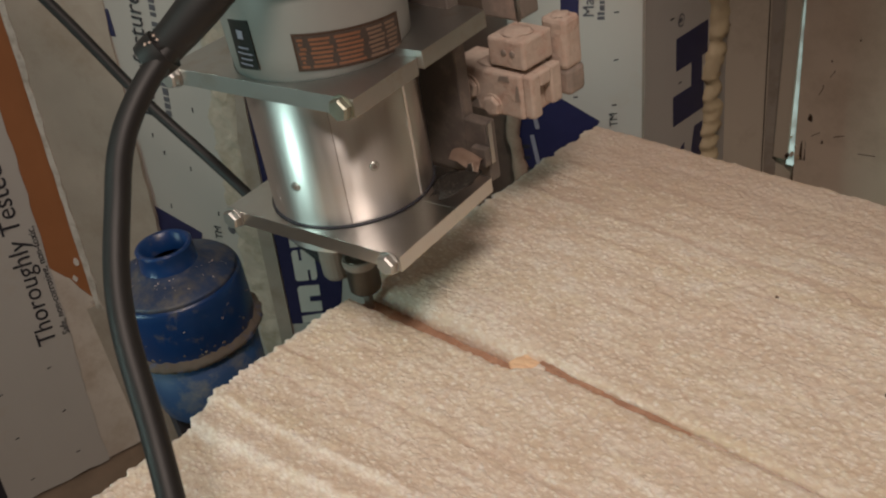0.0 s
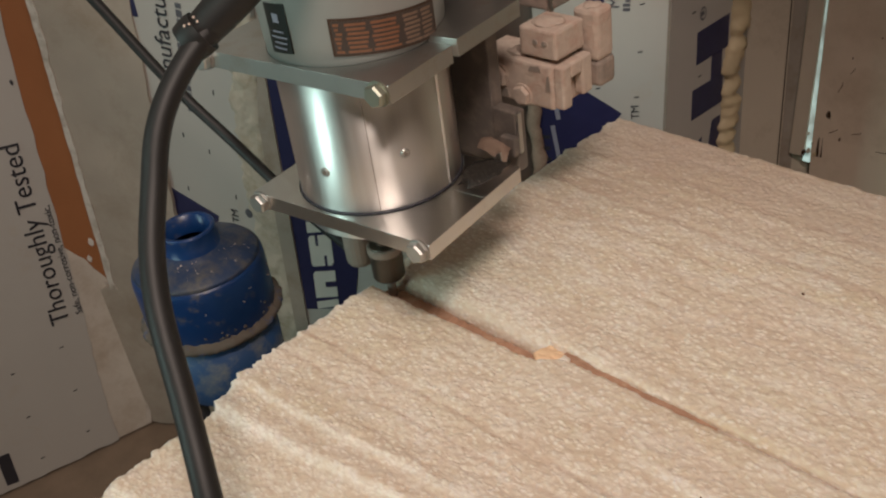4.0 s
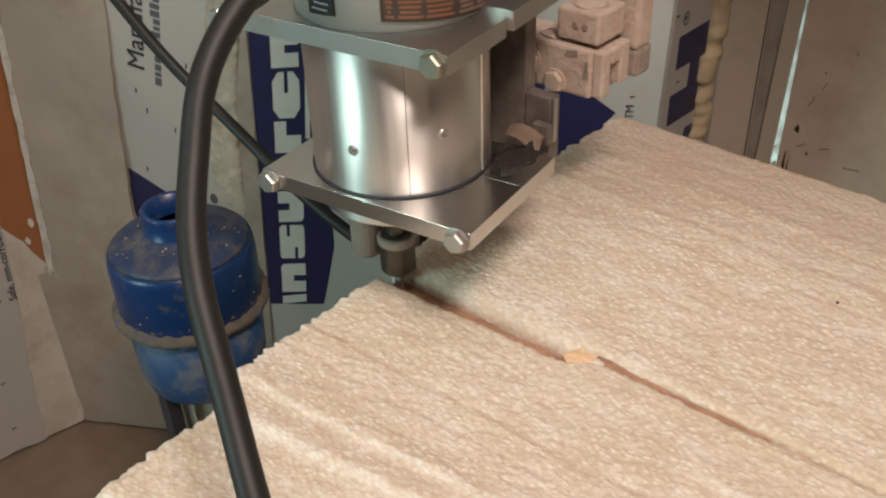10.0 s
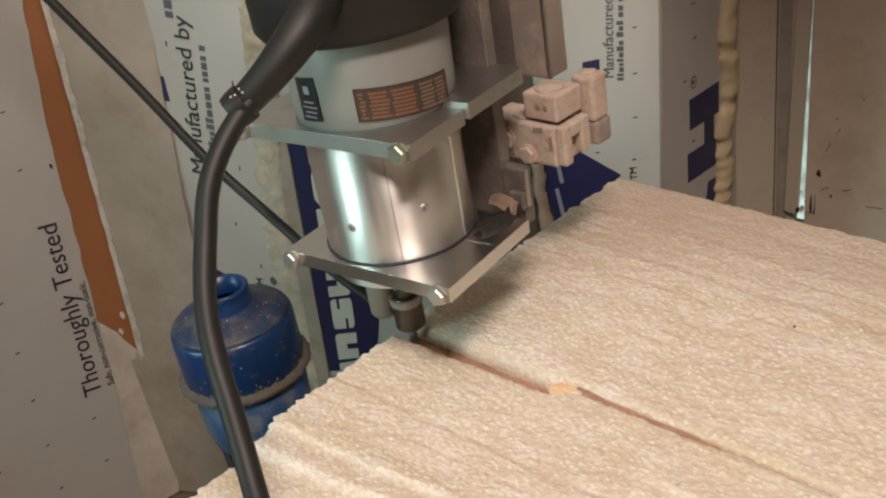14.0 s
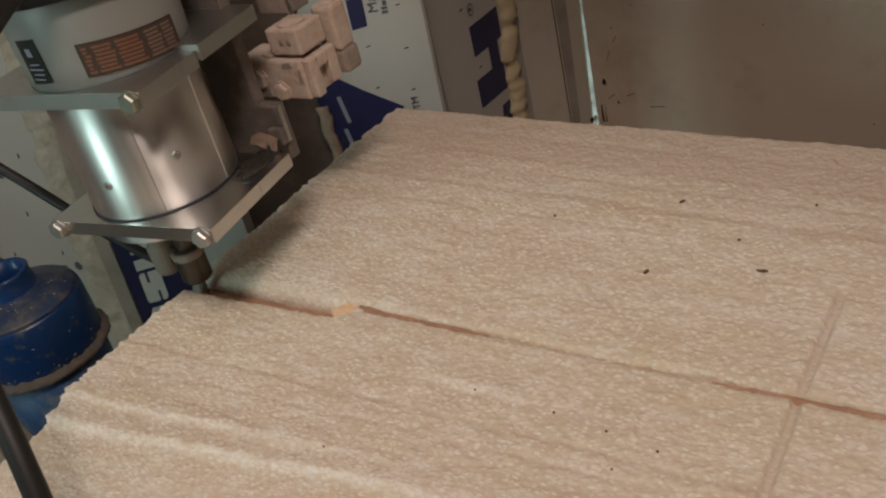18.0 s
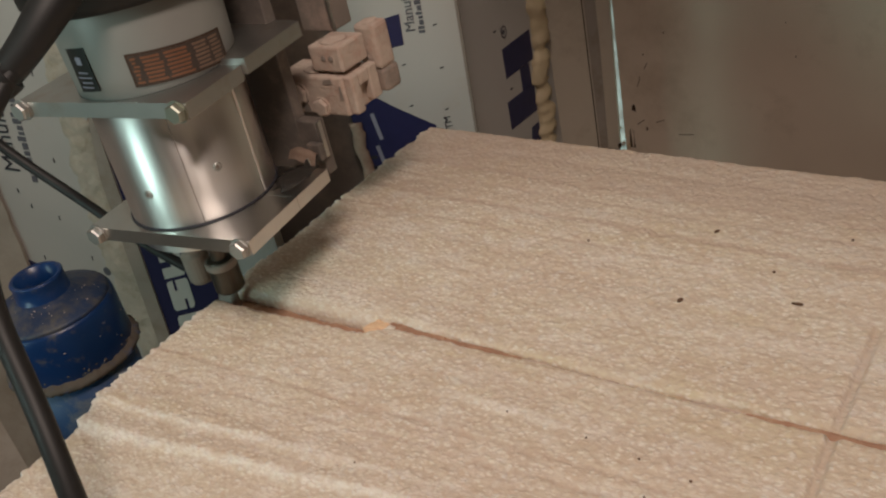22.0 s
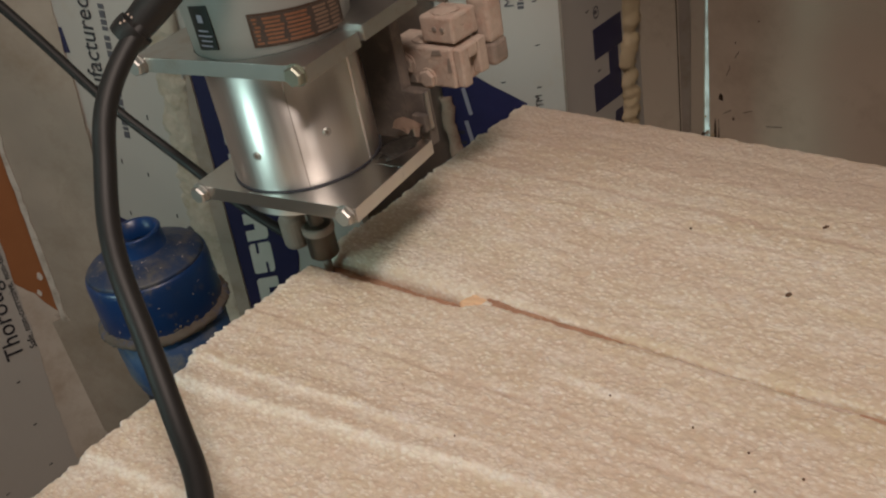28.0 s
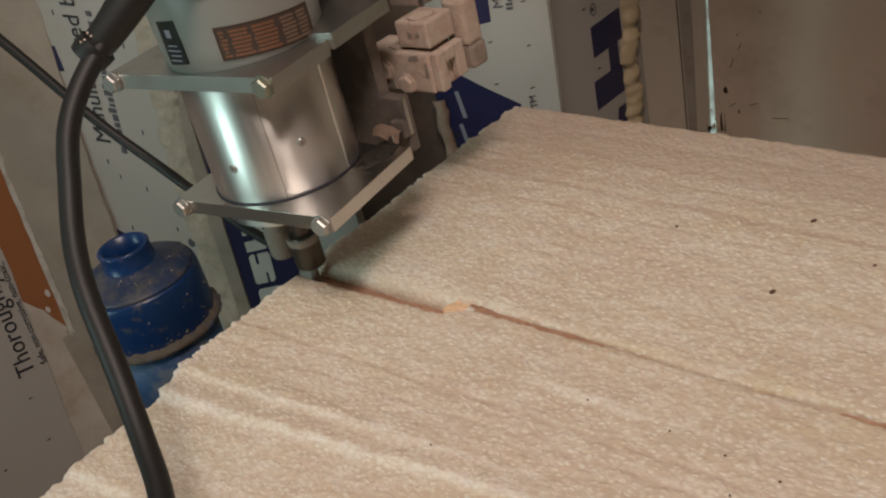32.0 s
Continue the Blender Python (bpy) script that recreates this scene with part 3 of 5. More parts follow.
def small_print(m, u, v, length, height, angle, material, parent, seed, lift=0.0):
    """A line of writing too small to read: short bars of uneven length."""
    rng, a = random.Random(seed), 0.0
    c, s = math.cos(radians(angle)), math.sin(radians(angle))
    while a < length:
        w = height * (0.35 + 0.45 * rng.random())
        h = height * (1.0 if rng.random() < 0.3 else 0.68)
        bar(m, u + a * c, v + a * s, w, h, angle, material, parent, "print_bar", lift)
        a += w + height * (0.22 if rng.random() < 0.85 else 0.6)


def ticks(m, origin, a, b, ni, nj, parent, inside, angle=0.0):
    me = None
    for i in range(*ni):
        for j in range(*nj):
            u, v = origin[0] + i * a[0] + j * b[0], origin[1] + i * a[1] + j * b[1]
            if not inside(u, v):
                continue
            if me is None:
                ob = part("tick", prism(rect(-0.0024, 0.0024, -0.0006, 0.0006), 0.0005, Matrix()), INK)
                me = ob.data
            else:
                ob = new("tick", me)
            ob.matrix_world = m @ Matrix.Translation((u, v, 0)) @ Matrix.Rotation(radians(angle), 4, "Z")
            ob.parent = parent


# first board: slogan, small print, tick marks, navy mark
lettering("Thoroughly Tested", M1, -0.0500, 0.192, 84.3, 0.0288, INK, wall_1)
lettering("Safe, non-corrosive, non-toxic,", M1, -0.0335, 0.196, 85.8, 0.0113, INK, wall_1)
ticks(M1, (-0.1161, 0.2825), (0.0577, 0.0077), (0.0055, 0.0633), (-8, 3), (-5, 10), wall_1,
      lambda u, v: -0.6 < u < -0.035 + 0.05 * (v - 0.2) and 0.02 < v < 0.85 and not (-0.19 > u > -0.30 and v < 0.3) and not (u > -0.09 and 0.18 < v < 0.43), 8)
print_shape("navy_disc", M1, [(-0.232 + 0.042 * math.cos(k * math.pi / 16), 0.243 + 0.046 * math.sin(k * math.pi / 16)) for k in range(32)], NAVY, wall_1)
print_shape("navy_bar", M1, [(-0.227, 0.179), (-0.1998, 0.184), (-0.213, 0.03), (-0.240, 0.025)], NAVY, wall_1)
bar(M1, -0.0335, 0.652, 0.043, 0.0016, 1, INK, wall_1, "box_line")
bar(M1, -0.0335, 0.652, 0.09, 0.0016, 86, INK, wall_1, "box_line")
bar(M1, -0.012, 0.664, 0.02, 0.006, 86, INK, wall_1)
bar(M1, 0.002, 0.664, 0.02, 0.006, 86, INK, wall_1)
bar(M1, -0.172, 0.012, 0.045, 0.014, 85, INK, wall_1)
bar(M1, -0.178, 0.062, 0.004, 0.004, 85, INK, wall_1)
flake(M1, -0.012, 0.474, 0.002, INK, wall_1, 4, "staple", 0.001)

# second board
for (u0, v0), (u1, v1) in (((0.003, 0.561), (0.0117, 0.534)), ((-0.0076, 0.497), (0.0022, 0.455))):
    print_shape("navy_square", M3, [(u0, v0), (u0 + 0.011, v0 - 0.001), (u1 + 0.001, v1), (u1 - 0.011, v1 + 0.001)], NAVY, wall_4)
lettering("Manufactured by", M3, 0.0300, 0.452, 78.5, 0.0250, INK, wall_4)
part("nail", lathe((0, 0), [(0.0009, 0.0), (0.0009, 0.006), (0.0026, 0.0062), (0.0026, 0.0072)], 12), DUSTY_GREY, wall_4)
wall_4.children[-1].matrix_basis = M3 @ Matrix.Translation((0.0266, 0.455, 0))
small_print(M3, 0.0450, 0.440, 0.150, 0.0090, 79, INK_GREY, wall_4, 2)
small_print(M3, 0.0475, 0.617, 0.04, 0.013, 79, INK_GREY, wall_4, 3)
print_shape("navy_triangle", M3, [(-0.0205, 0.352), (0.0373, 0.321), (0.01, 0.25), (-0.033, 0.22)], NAVY, wall_4)
lettering("TM", M3, 0.0625, 0.316, 83, 0.012, INK, wall_4)
for u, v in ((0.0234, 0.411), (0.0085, 0.348), (0.05, 0.395), (0.067, 0.345), (0.03, 0.59), (0.016, 0.43), (0.075, 0.46), (0.095, 0.55)):
    bar(M3, u, v, 0.005, 0.0011, 80, INK, wall_4, "tick")
print_shape("dark_dot", M3, [(0.0775 + 0.0042 * math.cos(k * 0.7854), 0.3300 + 0.0055 * math.sin(k * 0.7854)) for k in range(8)], INK_GREY, wall_4)

# third board: dusty stud face, navy label with plain pale blocks
print_shape("stud_face", M4, [(-0.0445, 0.02), (-0.0305, 0.02), (-0.0162, 0.229), (0.0038, 0.52), (0.0085, 0.575), (0.0035, 0.52), (-0.0030, 0.502), (-0.0152, 0.445), (-0.0216, 0.36)], STUD, wall_5, 0.0022)["label"] = "brown dusty stud face"
print_shape("navy_label", M4, [(-0.0155, 0.229), (0.0377, 0.232), (0.0545, 0.300), (0.060, 0.52), (0.0045, 0.52)], NAVY, wall_5)
SHAPES = {
    "bar": ((0, 0), (1, 0.2), (1, 1), (0, 0.8)),
    "gate": ((0, 0), (1, 0), (1, 0.38), (0.5, 0.38), (0.5, 0.60), (1, 0.60), (1, 1), (0.1, 1), (0, 0.9)),
    "snake": ((0.08, 0), (0.60, 0), (0.60, 0.34), (0.72, 0.34), (0.72, 0), (0.9, 0), (1, 0.1), (1, 0.9), (0.92, 1), (0.42, 1), (0.42, 0.66), (0.29, 0.66), (0.29, 1), (0.08, 1), (0, 0.92), (0, 0.08)),
    "cup": ((0, 0), (0.9, 0), (1, 0.12), (1, 0.88), (0.9, 1), (0, 1), (0, 0.62), (0.45, 0.62), (0.45, 0.38), (0, 0.38)),
    "foot": ((0.55, 0), (1, 0), (1, 1), (0.55, 1)),
    "comb": ((0, 0), (1, 0), (1, 0.55), (0.45, 0.55), (0.45, 1), (0, 1)),
    "ring": ((0.22, 0), (0.78, 0), (1, 0.2), (1, 0.8), (0.78, 1), (0.58, 1), (0.58, 0.55), (0.44, 0.55), (0.44, 1), (0.22, 1), (0, 0.8), (0, 0.2))}
for kind, v0, v1 in (("bar", 0.2305, 0.2415), ("gate", 0.2445, 0.2770), ("snake", 0.2835, 0.3200), ("cup", 0.3240, 0.3560), ("foot", 0.3600, 0.3930), ("comb", 0.3950, 0.4250), ("ring", 0.4280, 0.4700), ("gate", 0.4740, 0.5060)):
    u0 = -0.0022 + 0.088 * (v0 - 0.234)
    print_shape("pale_block", M4, [(u0 + 0.0235 * a + 0.088 * b * (v1 - v0), v0 + (v1 - v0) * b + 0.002 * a) for a, b in SHAPES[kind]], INK_W, wall_5, lift=0.0007)
bar(M4, 0.0445, 0.41, 0.066, 0.004, 84, INK_W, wall_5, lift=0.0007)
bar(M4, 0.045, 0.214, 0.004, 0.003, 20, INK, wall_5, "tick")

# fourth board: navy arrow, small white print, address bars
print_shape("navy_arrow", M5, [(-0.083, 0.33), (-0.0405, 0.345), (0.0005, 0.402), (-0.0347, 0.428), (-0.083, 0.468)], NAVY, wall_7)
bar(M5, -0.0575, 0.354, 0.038, 0.004, 97, INK_DIM, wall_7, "white_tag", lift=0.0007)
bar(M5, -0.0560, 0.398, 0.030, 0.004, 97, INK_DIM, wall_7, lift=0.0007)
lettering("TM", M5, 0.0165, 0.396, 92, 0.0105, INK, wall_7)
print_shape("navy_square", M5, [(-0.0275, 0.521), (-0.0115, 0.523), (-0.0135, 0.492), (-0.029, 0.491)], NAVY, wall_7)
lettering("Manufactured by", M5, 0.0005, 0.503, 87, 0.0140, INK_GREY, wall_7)
small_print(M5, 0.0095, 0.500, 0.12, 0.0062, 87, INK_GREY, wall_7, 4)
for u, v in ((0.0225, 0.549), (0.0202, 0.505), (0.018, 0.461), (0.0144, 0.417), (-0.0202, 0.427), (-0.018, 0.471)):
    bar(M5, u - 0.0022, v, 0.0044, 0.0011, 8, INK, wall_7, "tick")
for k in range(4):
    bar(M5, -0.067, 0.345 + 0.012 * k, 0.008, 0.0035, 175, INK, wall_7, "dark_nick", lift=0.001)

# fifth board: navy blocks and a small ring
print_shape("navy_block", MH, [(0.0, 0.352), (0.063, 0.352), (0.064, 0.391), (0.001, 0.390)], NAVY, wall_8)
print_shape("navy_block", MH, [(-0.0075, 0.286), (0.0545, 0.285), (0.0555, 0.322), (-0.0065, 0.323)], NAVY, wall_8)
print_shape("navy_block", MH, [(0.030, 0.3225), (0.051, 0.3225), (0.052, 0.3515), (0.031, 0.3515)], NAVY, wall_8)
print_shape("navy_block", MH, [(0.022, 0.20), (0.05, 0.20), (0.053, 0.268), (0.036, 0.268)], NAVY, wall_8)
print_shape("navy_block", MH, [(0.0, 0.20), (0.012, 0.20), (0.015, 0.256), (0.004, 0.25)], NAVY, wall_8)
ring = bmesh.new()
for k in range(20):
    a0, a1 = 2 * math.pi * k / 20, 2 * math.pi * (k + 1) / 20
    q = [MH @ Vector((0.010 + r * math.cos(a), 0.409 + 1.25 * r * math.sin(a), 0.0008)) for r, a in ((0.0062, a0), (0.0062, a1), (0.0048, a1), (0.0048, a0))]
    ring.faces.new([ring.verts.new(p) for p in q])
part("ring_mark", ring, INK_GREY, wall_8)
bar(MH, 0.0075, 0.4065, 0.005, 0.0045, 10, INK_GREY, wall_8)
for u, v in ((0.004, 0.335), (0.013, 0.46), (-0.01, 0.415), (0.012, 0.50), (0.03, 0.53)):
    bar(MH, u, v, 0.006, 0.0012, 4, INK, wall_8, "tick")

# tan wall marks, and foam bits stuck in the foot of the crack
for k, (u, v, r) in enumerate(((-0.020, 0.200, 0.0026), (-0.012, 0.198, 0.0022), (-0.026, 0.197, 0.0024), (-0.016, 0.212, 0.0012), (-0.022, 0.224, 0.0010))):
    flake(MT, u, v, r, (TAN_POST, SPRAY, INK_BROWN)[k % 3], wall_10, 70 + k, "debris", 0.003)
for u0, u1 in ((-0.0115, -0.0075), (-0.0055, -0.0035)):
    print_shape("dark_nick", MT, [(u0, 0.195), (u1, 0.195), (u1 - 0.001, 0.222), (u0 + 0.0015, 0.217)], INK_BROWN, wall_10)
for u, v, r in ((0.0, 0.2535, 0.0045), (0.331, 0.213, 0.0012), (0.199, 0.376, 0.001), (0.02, 0.33, 0.0012), (0.21, 0.335, 0.0012), (0.012, 0.298, 0.001), (0.05, 0.36, 0.0013), (0.016, 0.225, 0.002)):
    flake(MT, u, v, r * 0.75, SCUFF if r < 0.004 else INK_BROWN, wall_10, int(v * 3000), "hole", 0.0007)
for u, v, a, l in ((0.008, 0.285, 65, 0.012), (0.02, 0.31, 60, 0.010), (0.03, 0.235, 20, 0.012), (0.003, 0.23, 35, 0.012), (0.06, 0.22, 5, 0.02)):
    bar(MT, u, v, l, 0.0009, a, SCUFF, wall_10, "scuff")


# ---- foamed joints ----
def bead(name, m, path, r, material, label, seed, squash=0.6, lumps=1.0):
    """A lumpy rope of expanding foam along a line on the boards."""
    rng = random.Random(seed)
    bm = bmesh.new()
    rings, n = [], 14
    dens = []
    for (a, b), (c, d) in zip(path, path[1:]):
        k = max(2, int(math.hypot(c - a, d - b) / 0.004))
        dens += [(a + (c - a) * i / k, b + (d - b) * i / k) for i in range(k)]
    ph = rng.random() * 9
    for i, (u, v) in enumerate(dens):
        rad = r * (0.78 + lumps * (0.30 * abs(math.sin(i * 0.29 + ph + 2.4 * math.sin(i * 0.17))) + 0.35 * noise.noise(Vector((v * 85, 3, seed))) + 0.10 * rng.random()))
        off = 0.25 * r * math.sin(i * 0.21 + ph) + 0.35 * r * noise.noise(Vector((v * 60, seed, 0)))
        ringv = []
        for k in range(n):
            a = 2 * math.pi * k / n
            w = rad * (1 + 0.34 * noise.noise(Vector((u * 190, v * 130 + k * 0.9, seed))) + 0.14 * noise.noise(Vector((k * 2.1, v * 420, seed))))
            ringv.append(bm.verts.new(m @ Vector((u + off + w * math.cos(a), v, w * squash * math.sin(a) + 0.001))))
        rings.append(ringv)
    for a, b in zip(rings, rings[1:]):
        for k in range(n):
            bm.faces.new((a[k], a[(k + 1) % n], b[(k + 1) % n], b[k]))
    bm.faces.new(rings[0][::-1])
    bm.faces.new(rings[-1])
    return tagged(part(name, bm, material, smooth=True), label, "foam", kind=S)


def rough_strip(name, m, path, half, material, label, seed):
    """A wide band of trimmed spray foam with a torn, cratered face."""
    bm = bmesh.new()
    n, rows = 16, []
    for (a, b), (c, d) in zip(path, path[1:]):
        k = int((d - b) / 0.0026)
        for i in range(k):
            u, v = a + (c - a) * i / k, b + (d - b) * i / k
            row = []
            wl = half * (1 + 0.35 * noise.noise(Vector((v * 45, 1, seed))) + 0.25 * noise.noise(Vector((v * 150, 2, seed))))
            wr = half * (1 + 0.35 * noise.noise(Vector((v * 45, 7, seed))) + 0.25 * noise.noise(Vector((v * 150, 9, seed))))
            for j in range(n + 1):
                s = -1 + 2 * j / n
                uu = u + (wl if s < 0 else wr) * s
                q = Vector((uu * 120, v * 120, seed))
                h = (1 - s ** 4) * (0.0034 + 0.0022 * noise.noise(q * 0.6) + 0.0012 * noise.noise(q * 2.3) + 0.0009 * noise.noise(q * 5.1)) - 0.0003
                row.append(bm.verts.new(m @ Vector((uu, v, max(h, -0.0004)))))
            rows.append(row)
    for a, b in zip(rows, rows[1:]):
        for j in range(n):
            bm.faces.new((a[j], a[j + 1], b[j + 1], b[j]))
    ring = [r[0] for r in rows] + rows[-1][1:] + [r[-1] for r in rows[-2::-1]] + rows[0][-2:0:-1]
    low = [bm.verts.new(v.co - (m.to_3x3() @ Vector((0, 0, 0.006)))) for v in ring]
    for i in range(len(ring)):
        j = (i + 1) % len(ring)
        bm.faces.new((ring[i], low[i], low[j], ring[j]))
    return tagged(part(name, bm, material, smooth=True), label, "foam", kind=S)


rough_strip("foam_joint", M3, [(0.084, 0.10), (0.0965, 0.36), (0.106, 0.44), (0.117, 0.50), (0.1305, 0.577), (0.145, 0.65), (0.22, 1.0)], 0.0155, ROUGH_FOAM, "rough cream spray foam trimmed flush between boards", 2)
bead("foam_joint", MH, [(0.055, 0.10), (0.064, 0.249), (0.082, 0.40), (0.093, 0.75)], 0.015, SPRAY, "lumpy yellow spray foam bead in the wall corner", 5, 0.7)
bead("foam_joint", M5, [(-0.083, 0.25), (-0.080, 0.37), (-0.079, 0.425)], 0.0075, DUST_TAN, "tan spray foam bead along the board edge", 7, 0.6, 0.35)

# ---- the foam block on its bench ----
tagged(part("bench", box(-0.115, 0.9, -0.75, 0.25, 0.0, TOP - 0.08), WOOD, bevel=0.003), "low plywood cutting bench under the foam block", "bench")
XR = 0.45


def edge_x(y):
    base = float(np.interp(y, (-0.30, -0.24, -0.165, -0.138, -0.09), (-0.1345, -0.1375, -0.1420, -0.1525, -0.1575)))
    return base + 0.0030 * noise.noise(Vector((0, y * 95, 3))) + 0.0030 * noise.noise(Vector((4, y * 240, 1))) + 0.0014 * noise.noise(Vector((6, y * 520, 2))) + 0.004 * noise.noise(Vector((9, y * 22, 5)))


def worley(x, y, cell, seed):
    """Distances to the nearest two scattered points, and the nearest one's own number."""
    rng = np.random.RandomState(seed)
    n = 512
    jx, jy, jh = rng.rand(n, n), rng.rand(n, n), rng.rand(n, n)
    gx, gy = x / cell, y / cell
    ix, iy = np.floor(gx).astype(int), np.floor(gy).astype(int)
    d1, d2, h = np.full(x.shape, 9.0), np.full(x.shape, 9.0), np.zeros(x.shape)
    for a in (-1, 0, 1):
        for b in (-1, 0, 1):
            px, py = ix + a, iy + b
            dx, dy = px + jx[px % n, py % n] - gx, py + jy[px % n, py % n] - gy
            d = np.sqrt(dx * dx + dy * dy)
            near = d < d1
            d2 = np.where(near, d1, np.minimum(d2, d))
            h = np.where(near, jh[px % n, py % n], h)
            d1 = np.minimum(d1, d)
    return d1, d2, h


def line(y, x, y0, slope, width, height, x0=-9.0, x1=9.0, fade=0.05):
    k = np.clip((x - x0) / fade, 0, 1) * np.clip((x1 - x) / fade, 0, 1)
    return height * k * np.exp(-(((y - y0 - slope * x) / width) ** 2))


def ridge(y, x, y0, slope, height, x0=-9.0, x1=9.0, fade=0.05):
    """A step with a steep side towards -y and a long gentle back."""
    k = np.clip((x - x0) / fade, 0, 1) * np.clip((x1 - x) / fade, 0, 1)
    d = y - y0 - slope * x
    return height * k * np.where(d < 0, np.exp(-((d / 0.0055) ** 2)), np.exp(-((d / 0.012) ** 2)))


def relief(x, y):
    d1, d2, h1 = worley(x * 0.9, y * 1.1, 0.0042, 11)
    e1, e2, h2 = worley(x, y, 0.0024, 12)
    z = (0.0002 + 0.0008 * h1 * h1) * np.clip(1 - 1.3 * d1 * d1, 0, 1) ** 2 + (0.0001 + 0.0004 * h2) * np.clip(1 - 1.3 * e1 * e1, 0, 1) ** 2 - 0.0004
    f1, f2, h3 = worley(x * 0.7, y, 0.0095, 13)
    z += 0.0009 * (h3 - 0.5) * np.clip(1 - f1 * f1, 0, 1)
    g1, g2, h4 = worley(x * 0.6, y, 0.026, 14)
    z += 0.0009 * (h4 - 0.5) * np.clip(1 - g1 * g1, 0, 1)
    wob = 0.0012 * np.sin(x * 61) + 0.0007 * np.sin(x * 173 + 1)
    yy = y + wob
    z += line(yy, x, 0.159, -0.040, 0.0050, -0.0007) + line(yy, x, 0.2065, -0.045, 0.0050, -0.0006) + line(yy, x, 0.130, -0.03, 0.0025, -0.0006, -0.2, 0.15) + line(yy, x, 0.185, -0.04, 0.0022, -0.0005)
    z += line(yy, x, 0.238, -0.04, 0.004, -0.0006) + line(yy, x, 0.075, 0.0, 0.004, -0.0005, -0.05, 0.3)
    z += line(yy, x, -0.0735, 0.03, 0.0022, -0.0008) + line(yy, x, -0.092, 0.05, 0.0022, -0.0006)
    z += ridge(yy, x, -0.043, 0.0, 0.0016, 0.07, 0.17, 0.02)
    z += ridge(yy, x, -0.1192, 0.105, 0.0024, -0.3, 0.12, 0.08) + ridge(yy, x, -0.1385, 0.135, 0.0030, -0.3, 0.24, 0.12)
    z += ridge(yy, x, -0.215, 0.12, 0.0026, -0.3, 0.06) + ridge(yy, x, -0.262, 0.12, 0.0024)
    # the pencil-wide scratch across the board
    k = np.clip((0.098 - y) / 0.01, 0, 1) * np.clip((y + 0.22) / 0.02, 0, 1)
    g = k * np.exp(-(((x - 0.2855 + 0.03 * np.clip(y, -1, 0) * (y < 0)) / 0.0028) ** 4))
    z = z * (1 - 0.75 * g) - 0.0026 * g
    return z


def slab(name, ya, yb, material, parent, label, kerf_side):
    """One sheet of rough foam between two long edges given as functions of x."""
    nx = 540
    span = abs(yb(0) - ya(0))
    ny = int(span / 0.00118)
    s, t = np.linspace(0, 1, nx), np.linspace(0, 1, ny)
    ym = np.array([[ya(-0.157 + 0.607 * a) * (1 - b) + yb(-0.157 + 0.607 * a) * b for a in s] for b in t])
    xe = np.array([[edge_x(v) for v in row[:1]] for row in ym])
    xm = xe + (XR - xe) * s[None, :]
    z = TOP + relief(xm, ym)
    # towards the slot the rear half rolls over into a smooth lip
    if kerf_side == "near":
        d = ym - ym[:1]
        w = np.clip(1 - (xm + 0.012) / 0.035, 0.14, 1)
        k = np.clip(d / (0.014 * w), 0, 1)
        z = TOP + (z - TOP) * k * k - 0.0080 * w * np.exp(-d / (0.0046 * w))
    # worn rims
    rim = np.minimum(np.minimum((xm - xe) / 0.004, (t[:, None] * span) / 0.003 + (9 if kerf_side == "far" else 0)), ((1 - t)[:, None] * span) / 0.003 + (9 if kerf_side == "near" else 0))
    z -= 0.0022 * np.exp(-np.clip(rim, 0, 9) * 1.6)
    verts = np.stack([xm, ym, z], -1).reshape(-1, 3).tolist()
    faces = [(j * nx + i, j * nx + i + 1, (j + 1) * nx + i + 1, (j + 1) * nx + i) for j in range(ny - 1) for i in range(nx - 1)]
    base = len(verts)
    ringi = [i for i in range(nx)] + [j * nx + nx - 1 for j in range(1, ny)] + [(ny - 1) * nx + i for i in range(nx - 2, -1, -1)] + [j * nx for j in range(ny - 2, 0, -1)]
    for k in ringi:
        x, y, _ = verts[k]
        verts.append((x, y, TOP - 0.08))
    m = len(ringi)
    for k in range(m):
        faces.append((ringi[k], base + k, base + (k + 1) % m, ringi[(k + 1) % m]))
    faces.append(tuple(base + k for k in range(m)))
    me = bpy.data.meshes.new(name)
    me.from_pydata(verts, [], faces)
    me.materials.append(material)
    me.polygons.foreach_set("use_smooth", [len(fc) == 4 and k < (nx - 1) * (ny - 1) for k, fc in enumerate(faces)])
    ob = new(name, me)
    if parent:
        ob.parent = parent
    if label:
        ob["label"] = label
    return ob


def ease(x, x0, x1):
    k = min(1.0, max(0.0, (x - x0) / (x1 - x0)))
    return k * k * (3 - 2 * k)


def y_near(x):
    left = -0.0172 + 0.004 * (x + 0.15) / 0.13 + 0.0012 * noise.noise(Vector((x * 90, 0, 0))) + 0.0008 * noise.noise(Vector((x * 310, 0, 4)))
    right = -0.0008 + 0.0014 * ease(x, 0.03, 0.12) + 0.0008 * noise.noise(Vector((x * 120, 0, 2))) + 0.0011 * noise.noise(Vector((x * 330, 0, 2)))
    k = ease(x, -0.020, 0.001)
    return left * (1 - k) + right * k


